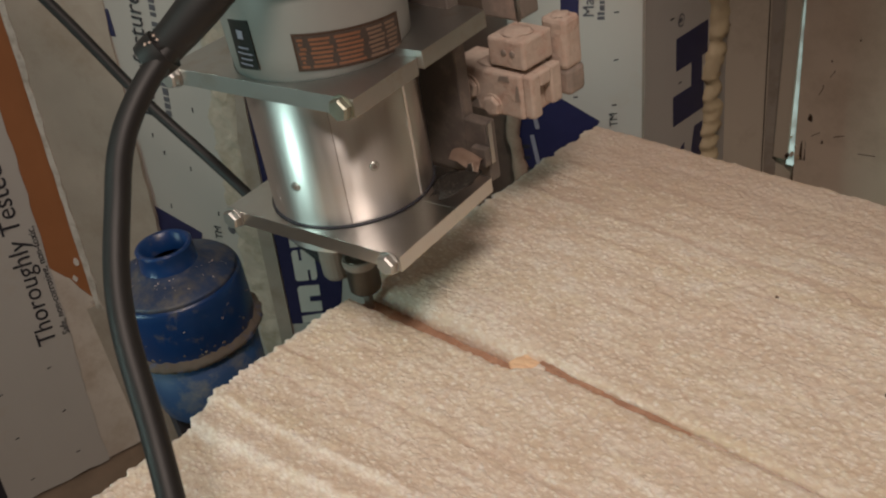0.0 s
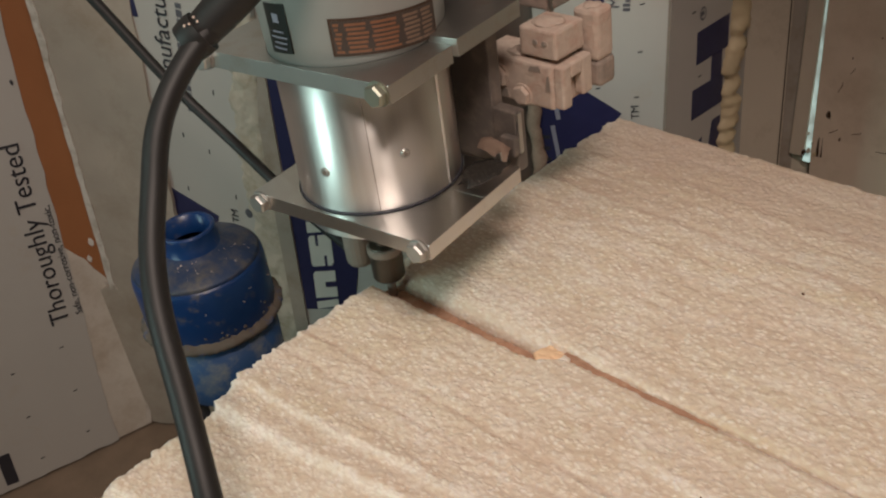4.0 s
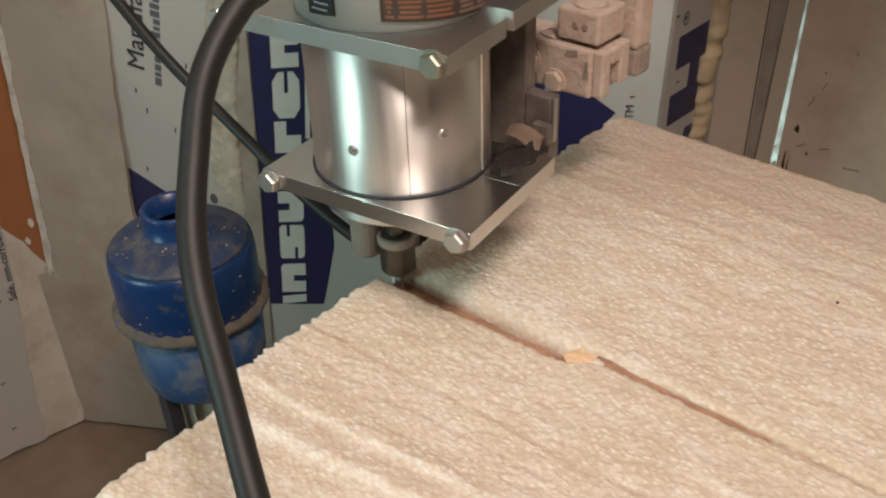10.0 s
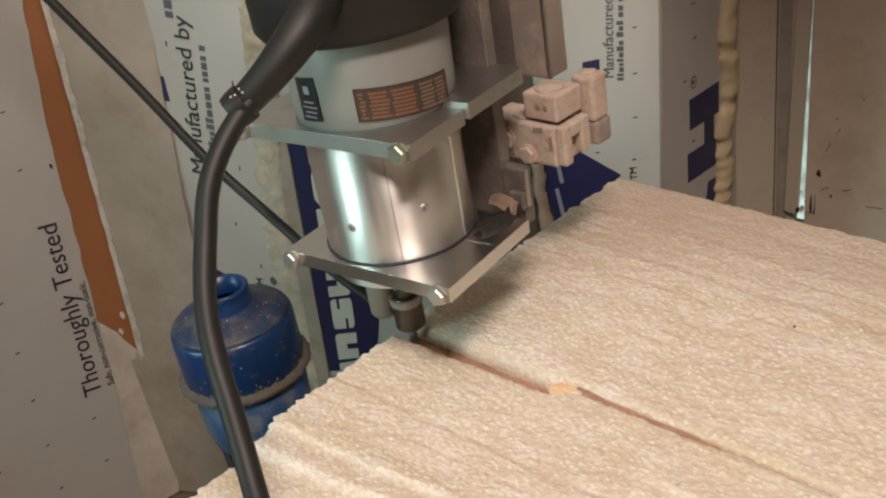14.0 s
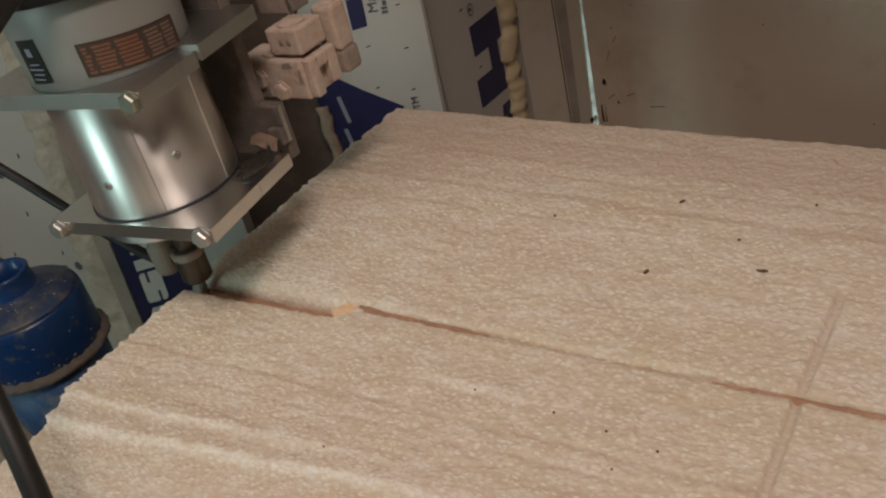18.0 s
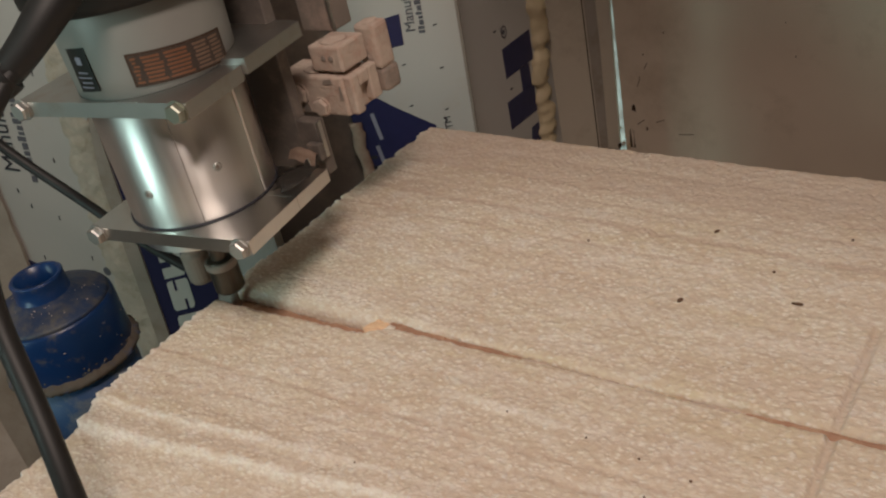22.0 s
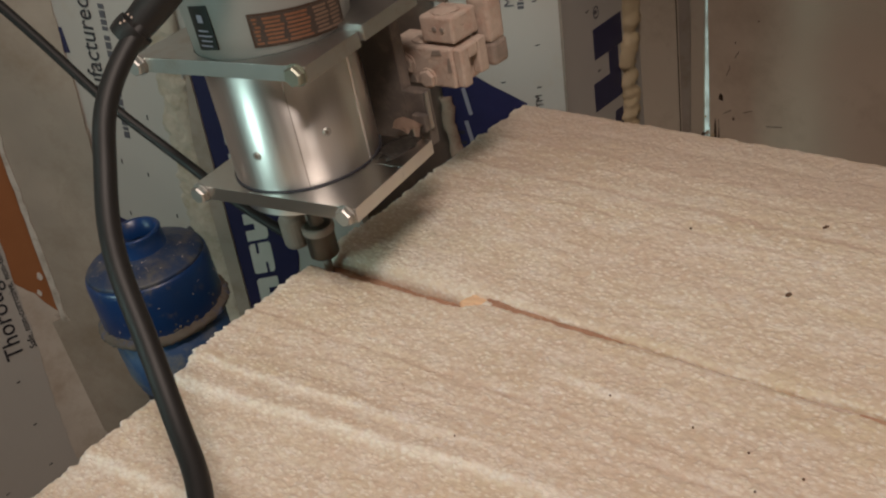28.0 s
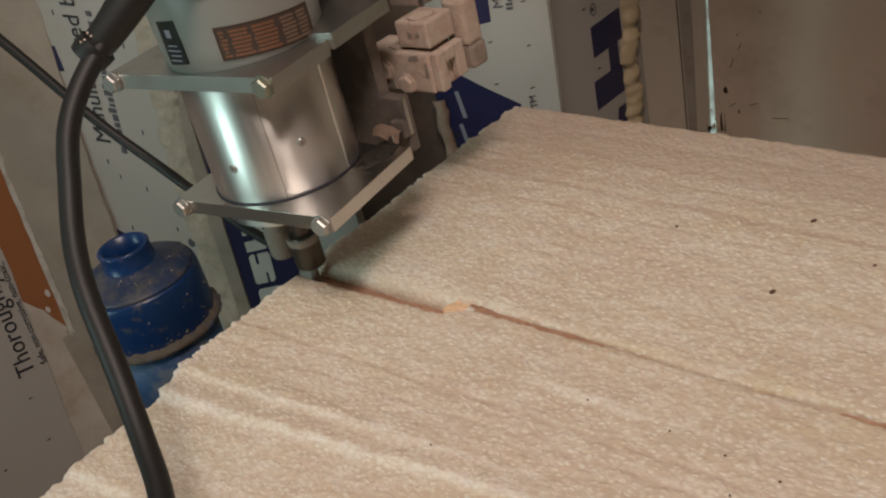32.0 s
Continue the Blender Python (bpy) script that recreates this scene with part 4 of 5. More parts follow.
def y_far(x):
    left = -0.0012 + 0.0010 * noise.noise(Vector((x * 40, 5, 0))) + 0.0006 * noise.noise(Vector((x * 190, 5, 0)))
    w = 0.0030 + 0.0020 * math.exp(-max(0.0, x) / 0.03) + 0.0006 * math.sin(x * 26) - 0.0017 * max(0.0, 1 - ((x - 0.165) / 0.085) ** 2)
    right = w + 0.0014 * ease(x, 0.03, 0.12) + 0.0006 * noise.noise(Vector((x * 60, 7, 2))) + 0.0004 * noise.noise(Vector((x * 300, 7, 2)))
    k = ease(x, -0.024, 0.002)
    return left * (1 - k) + right * k


foam_block = tagged(empty("foam_block", (0.1, 0.0, TOP - 0.08)), "cream polystyrene foam block with rough beaded top and routed slot", "foam block")
bpy.context.view_layer.update()


def under(ob, parent):
    ob.parent = parent
    ob.matrix_parent_inverse = parent.matrix_world.inverted()
    return ob


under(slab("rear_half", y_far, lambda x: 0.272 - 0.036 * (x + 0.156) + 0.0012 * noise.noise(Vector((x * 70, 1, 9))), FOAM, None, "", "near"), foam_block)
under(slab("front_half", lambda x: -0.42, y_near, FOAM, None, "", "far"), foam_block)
part("outer_part", box(XR, 0.85, -0.70, 0.25, TOP - 0.08, TOP - 0.001), FOAM, foam_block)
part("outer_part", box(-0.134, XR, -0.70, -0.42, TOP - 0.08, TOP - 0.001), FOAM, foam_block)
# smooth routed wall and slot floor; brown paints in the slot's shadowed inside
part("slot_wall", box(-0.152, -0.022, 0.0002, 0.0014, TOP - 0.05, TOP - 0.0086), FOAM_CUT, foam_block, "routed foam face, brown for the shadowed inside of the slot")


def rough_floor(x0, x1, y0, y1, z, amp, material, seed, label):
    """The torn floor of the slot, heaving up and down along it."""
    bm = bmesh.new()
    nx, ny, rows = int((x1 - x0) / 0.0009), 9, []
    for i in range(nx + 1):
        x = x0 + (x1 - x0) * i / nx
        rows.append([bm.verts.new((x, y0 + (y1 - y0) * j / ny, z + amp * (noise.noise(Vector((x * 55, j * 0.25, seed))) + 0.6 * noise.noise(Vector((x * 210, j * 0.5, seed))) + 0.35 * noise.noise(Vector((x * 640, j, seed)))))) for j in range(ny + 1)])
    for a, b in zip(rows, rows[1:]):
        for j in range(ny):
            bm.faces.new((a[j], a[j + 1], b[j + 1], b[j]))
    ring = [r[0] for r in rows] + rows[-1][1:] + [r[-1] for r in rows[-2::-1]] + rows[0][-2:0:-1]
    low = [bm.verts.new((v.co.x, v.co.y, TOP - 0.07)) for v in ring]
    for i in range(len(ring)):
        j = (i + 1) % len(ring)
        bm.faces.new((ring[i], low[i], low[j], ring[j]))
    bm.faces.new(low)
    return part("slot_floor", bm, material, foam_block, label)


rough_floor(-0.152, -0.004, -0.022, 0.0010, TOP - 0.0112, 0.0016, FOAM_CUT, 1, "slot floor, brown for the shadowed inside of the slot")
for x0, x1, d, material in ((-0.004, 0.042, 0.0030, FOAM_CUT), (0.042, 0.10, 0.0034, FOAM_CUT), (0.10, 0.24, 0.0034, LIP_SHADE), (0.24, 0.45, 0.0032, FOAM_CUT)):
    rough_floor(x0, x1, -0.0035, 0.0062, TOP - d, 0.0009, material, x0, "slot floor, brown for the shadowed inside of the slot" if material is FOAM_CUT else "slot floor in the grey of the lip's soft shadow")


def chunk(name, c, size, material, seed, parent=None, label="", rough=0.25, sub=3):
    bm = bmesh.new()
    bmesh.ops.create_icosphere(bm, subdivisions=sub, radius=1)
    for v in bm.verts:
        k = 1 + rough * noise.noise(v.co * 1.7 + Vector((seed, 0, 0))) + 0.5 * rough * noise.noise(v.co * 5 + Vector((0, seed, 0)))
        v.co = Vector((v.co.x * size[0] * k + c[0], v.co.y * size[1] * k + c[1], v.co.z * size[2] * k + c[2]))
    return part(name, bm, material, parent, label, smooth=True)



def jagged_chip(name, pts, z0, z1, material, seed, label=""):
    """A torn flat flake: ragged outline, uneven domed top."""
    rng = random.Random(seed)
    out = []
    for (a, b), (c, d) in zip(pts, pts[1:] + pts[:1]):
        n = max(2, int(math.hypot(c - a, d - b) / 0.0012))
        for i in range(n):
            k = i / n
            out.append((a + (c - a) * k + 0.0005 * (rng.random() - 0.5), b + (d - b) * k + 0.0010 * (rng.random() - 0.5)))
    cx, cy = sum(p[0] for p in out) / len(out), sum(p[1] for p in out) / len(out)
    bm = bmesh.new()
    rings = []
    for k, z in ((1.0, z0), (1.0, z1 - 0.0012), (0.86, z1 - 0.0003), (0.55, z1), (0.25, z1 + 0.0003)):
        rings.append([bm.verts.new((cx + (x - cx) * k, cy + (y - cy) * k, z + 0.0010 * noise.noise(Vector((x * k * 300, y * k * 300, seed))))) for x, y in out])
    for a, b in zip(rings, rings[1:]):
        for i in range(len(out)):
            bm.faces.new((a[i], a[(i + 1) % len(out)], b[(i + 1) % len(out)], b[i]))
    bm.faces.new(rings[0][::-1])
    bm.faces.new(rings[-1])
    return part(name, bm, material, foam_block, label)


jagged_chip("chip", [(-0.0205, -0.0065), (-0.0150, -0.0105), (-0.0060, -0.0085), (0.0015, -0.0025), (-0.0030, 0.0030), (-0.0160, 0.0050), (-0.0190, -0.0010)], TOP - 0.012, TOP - 0.0018, NUB, 3, "torn foam chip bridging the slot, peach for light glowing through")
jagged_chip("chip", [(-0.0245, -0.0125), (-0.0170, -0.0150), (-0.0105, -0.0120), (-0.0150, -0.0080), (-0.0205, -0.0070)], TOP - 0.012, TOP - 0.0048, FOAM_CUT, 5, "brown torn flake beside the slot")
jagged_chip("chip", [(-0.0035, -0.0050), (0.0035, -0.0015), (0.0020, 0.0020), (-0.0030, 0.0020)], TOP - 0.010, TOP - 0.0012, FOAM_SMOOTH, 6)
chunk("lip", (-0.1515, -0.0035, TOP + 0.0015), (0.0022, 0.003, 0.005), FOAM_SMOOTH, 8, foam_block, "thin sliver of foam standing at the slot mouth", 0.2)

# crumbs on the foam
for i, (x, y, a, l, w) in enumerate(((0.164, 0.1665, 60, 0.0032, 0.0016), (0.171, 0.083, 80, 0.0032, 0.0022), (0.238, 0.101, 5, 0.0046, 0.0015), (0.083, 0.131, 0, 0.0014, 0.001), (0.2147, 0.130, 30, 0.0014, 0.001),
                                   (0.2033, -0.0526, 20, 0.0016, 0.001), (0.1708, -0.0486, 70, 0.0013, 0.001), (0.2328, -0.0566, 10, 0.0018, 0.0012), (0.12, -0.047, 40, 0.001, 0.0008),
                                   (0.216, -0.075, 0, 0.0012, 0.001), (0.25, 0.178, 20, 0.0012, 0.001), (0.30, 0.20, 20, 0.0014, 0.001), (0.06, -0.115, 10, 0.001, 0.0008), (0.34, 0.06, 10, 0.0014, 0.001))):
    z = TOP + float(relief(np.array([[x]]), np.array([[y]]))[0, 0])
    k = 0.8 if y > 0 else 0.5
    ob = chunk("crumb", (0, 0, 0), (l * k, w * k, 0.0009), CRUMB, i + 20, sub=2)
    ob.matrix_world = Matrix.Translation((x, y, z + 0.0006)) @ Matrix.Rotation(radians(a), 4, "Z")
    tagged(ob, "small dark brown wood crumb lying on the foam", "crumb", "crumbs on the foam")

# ---- the router in its clamp ----
# the motor's axis, the clamp's middle, and the bore's middle before the clamp is turned
C = Vector((-0.1395, -0.0036))
CJ = Vector((-0.1465, 0.0003))
HC = CJ + Vector((0.0064, -0.0048))


def ring_plate(name, x0, x1, y0, y1, z0, z1, r, half, material, parent, label=""):
    """A clamp jaw: half a plate with a round bite for the motor. half: -1 front, +1 rear."""
    bm = bmesh.new()
    ys, ye = (y0, HC.y - 0.0001) if half < 0 else (HC.y + 0.0001, y1)
    a0 = math.asin(0.0001 / r)
    arc = [(HC.x + r * math.cos(a), HC.y + half * r * math.sin(a)) for a in [a0 + (math.pi - 2 * a0) * i / 40 for i in range(41)]]
    if half < 0:
        out = [(x0, ye), (x0, ys), (x1, ys), (x1, ye)] + arc
    elif ye > HC.y + r + 0.002:
        out = [(x0, ys), (x0, ye), (x1 - 0.010, ye), (x1, ye - 0.003), (x1, ys)] + arc
    else:
        # only an arm beside the motor
        k = math.asin((ye - HC.y) / r)
        out = [(x1, ys), (x1, ye)] + [(HC.x + r * math.cos(a), HC.y + r * math.sin(a)) for a in [k + (a0 - k) * i / 20 for i in range(21)]]
    lo = [bm.verts.new((x, y, z0)) for x, y in out]
    hi = [bm.verts.new((x, y, z1)) for x, y in out]
    bm.faces.new(lo[::-1])
    bm.faces.new(hi)
    for i in range(len(out)):
        j = (i + 1) % len(out)
        bm.faces.new((lo[i], lo[j], hi[j], hi[i]))
    return part(name, bm, material, parent, label, bevel=0.00012)


def hex_bolt(name, p, axis, r, h, material, parent, label="", shank=0.012):
    """A hexagon head with a washer face, standing out along axis from p."""
    bm = bmesh.new()
    prof = ((r * 1.12, 0.0, 24), (r * 1.12, 0.0012, 24))
    rings = []
    for k, (rr, z, n) in enumerate(prof):
        rings.append([bm.verts.new((rr * math.cos(2 * math.pi * i / n), rr * math.sin(2 * math.pi * i / n), z)) for i in range(n)])
    for i in range(24):
        bm.faces.new((rings[0][i], rings[0][(i + 1) % 24], rings[1][(i + 1) % 24], rings[1][i]))
    bm.faces.new(rings[1])
    hexr = [[bm.verts.new((rr * math.cos(math.pi / 3 * i + 0.3), rr * math.sin(math.pi / 3 * i + 0.3), z)) for i in range(6)] for rr, z in ((r, 0.0012), (r, h * 0.8), (r * 0.86, h))]
    for a, b in zip(hexr, hexr[1:]):
        for i in range(6):
            bm.faces.new((a[i], a[(i + 1) % 6], b[(i + 1) % 6], b[i]))
    bm.faces.new(hexr[-1])
    sh = [[bm.verts.new((r * 0.5 * math.cos(math.pi / 6 * i), r * 0.5 * math.sin(math.pi / 6 * i), z)) for i in range(12)] for z in (-shank, 0.0)]
    for i in range(12):
        bm.faces.new((sh[0][i], sh[0][(i + 1) % 12], sh[1][(i + 1) % 12], sh[1][i]))
    bm.transform(Matrix.Translation(p) @ Vector(axis).to_track_quat("Z", "Y").to_matrix().to_4x4())
    return part(name, bm, material, parent, label)


mount = tagged(empty("router_mount", (C.x, 0.06, 0.6)), "two-tier machined aluminium clamp with hex bolts on a dark carriage plate", "machine mount")
TURN = Matrix.Translation((CJ.x, CJ.y, 0)) @ Matrix.Rotation(radians(7.9), 4, "Z") @ Matrix.Translation((-CJ.x, -CJ.y, 0))
YF = CJ.y - 0.0603
jaws = [
    ring_plate("lower_front_jaw", CJ.x - 0.0545, CJ.x + 0.0860, YF, 0.05, 0.5072, 0.5172, 0.0530, -1, ALU, mount),
    ring_plate("lower_rear_jaw", CJ.x - 0.0545, CJ.x + 0.0860, YF, CJ.y + 0.0345, 0.5072, 0.5172, 0.0530, 1, ALU, mount, "rear clamp jaw smeared with dust"),
    ring_plate("upper_front_jaw", CJ.x - 0.0710, CJ.x + 0.0755, YF, 0.05, 0.6015, 0.6118, 0.0530, -1, ALU_DULL, mount),
    ring_plate("upper_rear_jaw", CJ.x - 0.0710, CJ.x + 0.0795, YF, CJ.y + 0.0610, 0.6055, 0.6158, 0.0530, 1, ALU_DULL, mount)]
for x, z in ((0.0785, 0.5122), (-0.0478, 0.5122), (0.0684, 0.6067), (-0.0651, 0.6067)):
    jaws.append(hex_bolt("bolt", (CJ.x + x, YF, z), (0, -1, 0), 0.0065, 0.006, STEEL if (z > 0.6 and x > 0) else BOLT, mount, "zinc-plated hex bolt" if z > 0.6 else ""))
for ob in jaws:
    ob.data.transform(TURN)
part("carriage_plate", box(-0.2130, -0.0985, 0.0612, 0.071, 0.503, 1.02), HAZED_PLATE, mount, "dark brown carriage plate, tone greyed for haze", bevel=0.001)
part("edge_rail", box(-0.0880, -0.0765, 0.0540, 0.0596, 0.5174, 0.5300), HAZED_PLATE, mount, "brown foot of the carriage edge, tone greyed for haze", bevel=0.0008)
part("edge_strip", box(-0.0785, -0.0770, 0.0600, 0.0635, 0.5174, 0.5450), ALU_DULL, mount, "thin bare aluminium edge strip")
part("edge_post", box(-0.0980, -0.0790, 0.0600, 0.0690, 0.5032, 0.545), HAZED_PLATE, mount, "brown dusted upright angle bar", bevel=0.0012)
bm = bmesh.new()
rows = []
for i in range(9):
    k = i / 8
    rows.append([bm.verts.new((-0.102 + 0.024 * k + 0.0008 * noise.noise(Vector((k * 9, j, 2))), 0.0555 - 0.009 * j / 4 - 0.002 * math.sin(k * 3.1), 0.5225 + 0.0065 * math.sin(k * 2.4 + 0.5) - 0.0016 * (j - 1.5) ** 2 * (0.5 + 0.5 * k) + 0.001 * noise.noise(Vector((k * 7, j * 0.8, 5))))) for j in range(5)])
for a, b in zip(rows, rows[1:]):
    for j in range(4):
        bm.faces.new((a[j], a[j + 1], b[j + 1], b[j]))
bmesh.ops.solidify(bm, geom=bm.faces[:], thickness=0.0022)
part("dust_flap", bm, DUST_TAN, mount, "curled flap of tan packed dust on the clamp", smooth=True)
chunk("dust_clump", (-0.0830, 0.0300, 0.5168), (0.0125, 0.0210, 0.0014), SPECKLED, 14, mount, "black oily dust speckled with pale foam", 0.4)
part("bright_corner", prism([(-0.0005, 0.0), (0.0065, 0.002), (0.006, 0.0075), (0.003, 0.006)], 0.0012, wall_pose(-0.0865, 0.0460, 0) @ Matrix.Translation((0, 0.5166, 0))), ALU, mount, "bright bent metal corner")
rng = random.Random(4)
for i in range(46):
    x, y = -0.094 + 0.026 * rng.random(), 0.006 + 0.034 * rng.random() ** 1.4
    if (x - C.x) ** 2 + (y - C.y) ** 2 > 0.0585 ** 2:
        r = 0.0003 + 0.0005 * rng.random() ** 2
        chunk("dust_fleck", (x, y, 0.5167), (r * 1.3, r, r * 0.7), DUST_PALE if i % 3 else DUST_TAN, i, mount, sub=1)

router = tagged(empty("router", (C.x, C.y, TOP)), "router with bright aluminium motor, grey housing and black cap", "router")
part("motor_body", lathe(C, [(0.0505, 0.4985), (0.0515, 0.5000), (0.0515, 0.6110)], 96), ALU_BODY, router, "polished turned aluminium motor body", smooth=True)
# black ring put in for the shade in the gap above the jaw
part("seal_ring", lathe(C, [(0.0516, 0.5168), (0.0526, 0.5170), (0.0526, 0.5182), (0.0516, 0.5184)], 96), INK, router, "thin black ring standing for the shaded gap above the clamp", smooth=True)
part("seam", box(-0.00025, 0.00025, -0.0002, 0.0003, 0.0, 0.086), DUSTY_GREY, router)
seam = router.children[-1]
seam.matrix_parent_inverse = Matrix()
seam.matrix_basis = router.matrix_world.inverted() @ (Matrix.Translation((C.x, C.y, 0.516)) @ Matrix.Rotation(radians(-43), 4, "Z") @ Matrix.Translation((0.0515, 0, 0)) @ Matrix.Rotation(radians(90), 4, "Z"))
for az, z, r in ((-21, 0.5525, 0.0030), (-77, 0.5445, 0.0030)):
    d = Vector((math.cos(radians(az)), math.sin(radians(az)), 0))
    p = Vector((C.x, C.y, z)) + d * 0.0514
    bm = lathe((0, 0), [(r, -0.002), (r, 0.0006), (r * 0.8, 0.0012), (r * 0.55, 0.0012), (r * 0.5, -0.001)], 20)
    bm.transform(Matrix.Translation(p) @ d.to_track_quat("Z", "Y").to_matrix().to_4x4())
    screw = part("set_screw", bm, ALU_DULL, router, "small recessed set screw", smooth=False)
    bm = lathe((0, 0), [(r * 0.42, 0.0), (r * 0.42, 0.0013)], 6)
    bm.transform(Matrix.Translation(p) @ d.to_track_quat("Z", "Y").to_matrix().to_4x4())
    part("socket", bm, DUSTY_GREY, screw, "dark hexagon socket")
# added rib standing for the highlight line near the motor's edge
az = radians(13)
tube([(C.x + 0.0514 * math.cos(az), C.y + 0.0514 * math.sin(az), z) for z in (0.518, 0.54, 0.57, 0.603)], 0.0011, ALU, "bright_rib", router)
part("upper_housing", lathe(C, [(0.0516, 0.6105), (0.0526, 0.6112), (0.0532, 0.626), (0.0542, 0.664), (0.053, 0.668)], 96), GREY, router, "pale grey moulded upper housing", smooth=True)
part("cap", lathe(C, [(0.053, 0.6655), (0.0625, 0.6665), (0.0660, 0.672), (0.0670, 0.72), (0.058, 0.79), (0.045, 0.81)], 96), BLACK, router, "black plastic end cap", smooth=True)


def wrap_label(name, r, az0, az1, z0a, z0b, h, material, parent, label=""):
    """A label bent round the motor from azimuth az0 to az1, its foot rising from z0a to z0b."""
    bm = bmesh.new()
    n, rows = 18, []
    for i in range(n + 1):
        a = radians(az0 + (az1 - az0) * i / n)
        z = z0a + (z0b - z0a) * i / n
        rows.append([bm.verts.new((C.x + rr * math.cos(a), C.y + rr * math.sin(a), zz)) for rr, zz in ((r, z), (r, z + h), (r - 0.001, z + h), (r - 0.001, z))])
    for a, b in zip(rows, rows[1:]):
        for k in range(4):
            bm.faces.new((a[k], b[k], b[(k + 1) % 4], a[(k + 1) % 4]))
    bm.faces.new(rows[0])
    bm.faces.new(rows[-1][::-1])
    return part(name, bm, material, parent, label, smooth=False)


lab = wrap_label("warning_label", 0.0543, -53, 16, 0.6182, 0.6130, 0.0208, INK_BROWN, router, "dark warning label with lines of small orange print")
wrap_label("label_field", 0.0545, -51.5, 14.5, 0.6192, 0.6143, 0.0186, INK_LABEL, lab, "near-black printed field")
for k in range(7):
    for a0, a1 in ((-50.5, -46), (-44, -31), (-29.5, -13), (-10, 2), (3, 13)):
        a0, a1 = a0 + (k * 5 % 3) * 0.5, a1 - (k * 7 % 4) * 0.6
        wrap_label("print_bar", 0.05465, a0, a1, 0.6199 + 0.0025 * k - (a0 + 51.5) * 0.0000742, 0.6199 + 0.0025 * k - (a1 + 51.5) * 0.0000742, 0.0014, LABEL_OR if a0 < -11 else LABEL_GR, lab)
badge = wrap_label("dark_badge", 0.0543, -97, -79, 0.6178, 0.6190, 0.028, INK_GREEN, router, "black rating badge with a pale mark")
wrap_label("print_bar", 0.0546, -90, -85, 0.636, 0.636, 0.005, INK_DIM, badge)
for k in range(4):
    wrap_label("print_bar", 0.0546, -94 + k % 2 * 2, -83 + k % 3, 0.6208 + 0.0032 * k, 0.6208 + 0.0032 * k, 0.0009, INK_DIM, badge)
CB = (-0.1450, -0.0085)
part("nose", lathe(C, [(0.020, 0.482), (0.024, 0.489), (0.030, 0.4990)], 48), ALU_DULL, router, smooth=True)
part("collet_nut", lathe(CB, [(0.0100, 0.4355), (0.0112, 0.4372), (0.0112, 0.4600), (0.0098, 0.4625), (0.0060, 0.4635), (0.0060, 0.4840)], 32), COLLET, router, "dark steel collet nut", smooth=False)
part("collet_collar", lathe(CB, [(0.0114, 0.4560), (0.0122, 0.4570), (0.0122, 0.4610), (0.0114, 0.4620)], 32), DUSTY_GREY, router, "dusty collar")
part("bit", lathe(CB, [(0.0032, TOP - 0.013), (0.0032, 0.4360)], 20), DUSTY_GREY, router, "dusty steel router bit in the slot", smooth=True)
P2 = (-0.1660, -0.014)
part("side_nut", lathe(P2, [(0.0085, 0.443), (0.0100, 0.446), (0.0100, 0.466), (0.0080, 0.469), (0.0080, 0.474), (0.0092, 0.476), (0.0092, 0.505)], 20), DUSTY_GREY, router, "dusty grey air fitting under the clamp")
chunk("nut_tip", (P2[0], P2[1], 0.4765), (0.010, 0.010, 0.005), DUSTY_GREY, 5, router, rough=0.1)

# cord: thick strain relief at the cap, then the hanging cable
cord = tube([(-0.112, -0.050, 0.700), (-0.085, -0.082, 0.690), (-0.100, -0.104, 0.668), (-0.1060, -0.1300, 0.6520), (-0.1010, -0.1580, 0.6300), (-0.0932, -0.1702, 0.6081), (-0.0806, -0.1881, 0.5864), (-0.0610, -0.2029, 0.5660),
             (-0.0408, -0.2121, 0.5440), (-0.0216, -0.2225, 0.5210), (0.0017, -0.2347, 0.5046), (0.0365, -0.2509, 0.4961), (0.0761, -0.2973, 0.4905), (0.12, -0.40, 0.47), (0.13, -0.55, 0.4375), (0.13, -0.65, 0.4375)], 0.0060, BLACK, "power_cord", router, "thick black rubber power cord")
tube([(-0.112, -0.048, 0.704), (-0.094, -0.068, 0.694), (-0.093, -0.090, 0.683), (-0.100, -0.106, 0.668), (-0.1085, -0.1215, 0.6570)], [0.0150, 0.0135, 0.0115, 0.0100, 0.0088], BLACK, "strain_relief", router, "ribbed black rubber strain relief")
tube([(-0.1065, -0.1185, 0.6590), (-0.1085, -0.1215, 0.6570), (-0.1110, -0.1250, 0.6540)], [0.0108, 0.0112, 0.0102], BLACK, "collar", router)
for i, (dx, dy, dz) in enumerate(((0.004, -0.009, 0.007), (0.001, -0.010, 0.006), (0.010, -0.008, 0.009), (0.006, -0.007, 0.010))):
    chunk("dust_fleck", (-0.106 + dx, -0.118 + dy, 0.659 + dz), (0.0007, 0.0007, 0.0007), DUST_PALE, i, router, sub=1)

# dusty bearing blocks on their rail
block = tagged(empty("bearing_block", (-0.085, 0.10, 0.5)), "pink-dusted metal bearing blocks with bolts on a vertical rail", "bearing block")
part("lower_block", box(-0.1335, -0.0715, 0.088, 0.118, 0.5360, 0.5660), DUSTY, block, bevel=0.002)
part("cheek", box(-0.0715, -0.0640, 0.090, 0.099, 0.537, 0.566), DUSTY, block, bevel=0.0015)
part("cheek", box(-0.0715, -0.0640, 0.110, 0.120, 0.540, 0.566), DUSTY, block, bevel=0.0015)
part("cheek", box(-0.0715, -0.0640, 0.099, 0.110, 0.556, 0.566), DUSTY, block, bevel=0.0015)
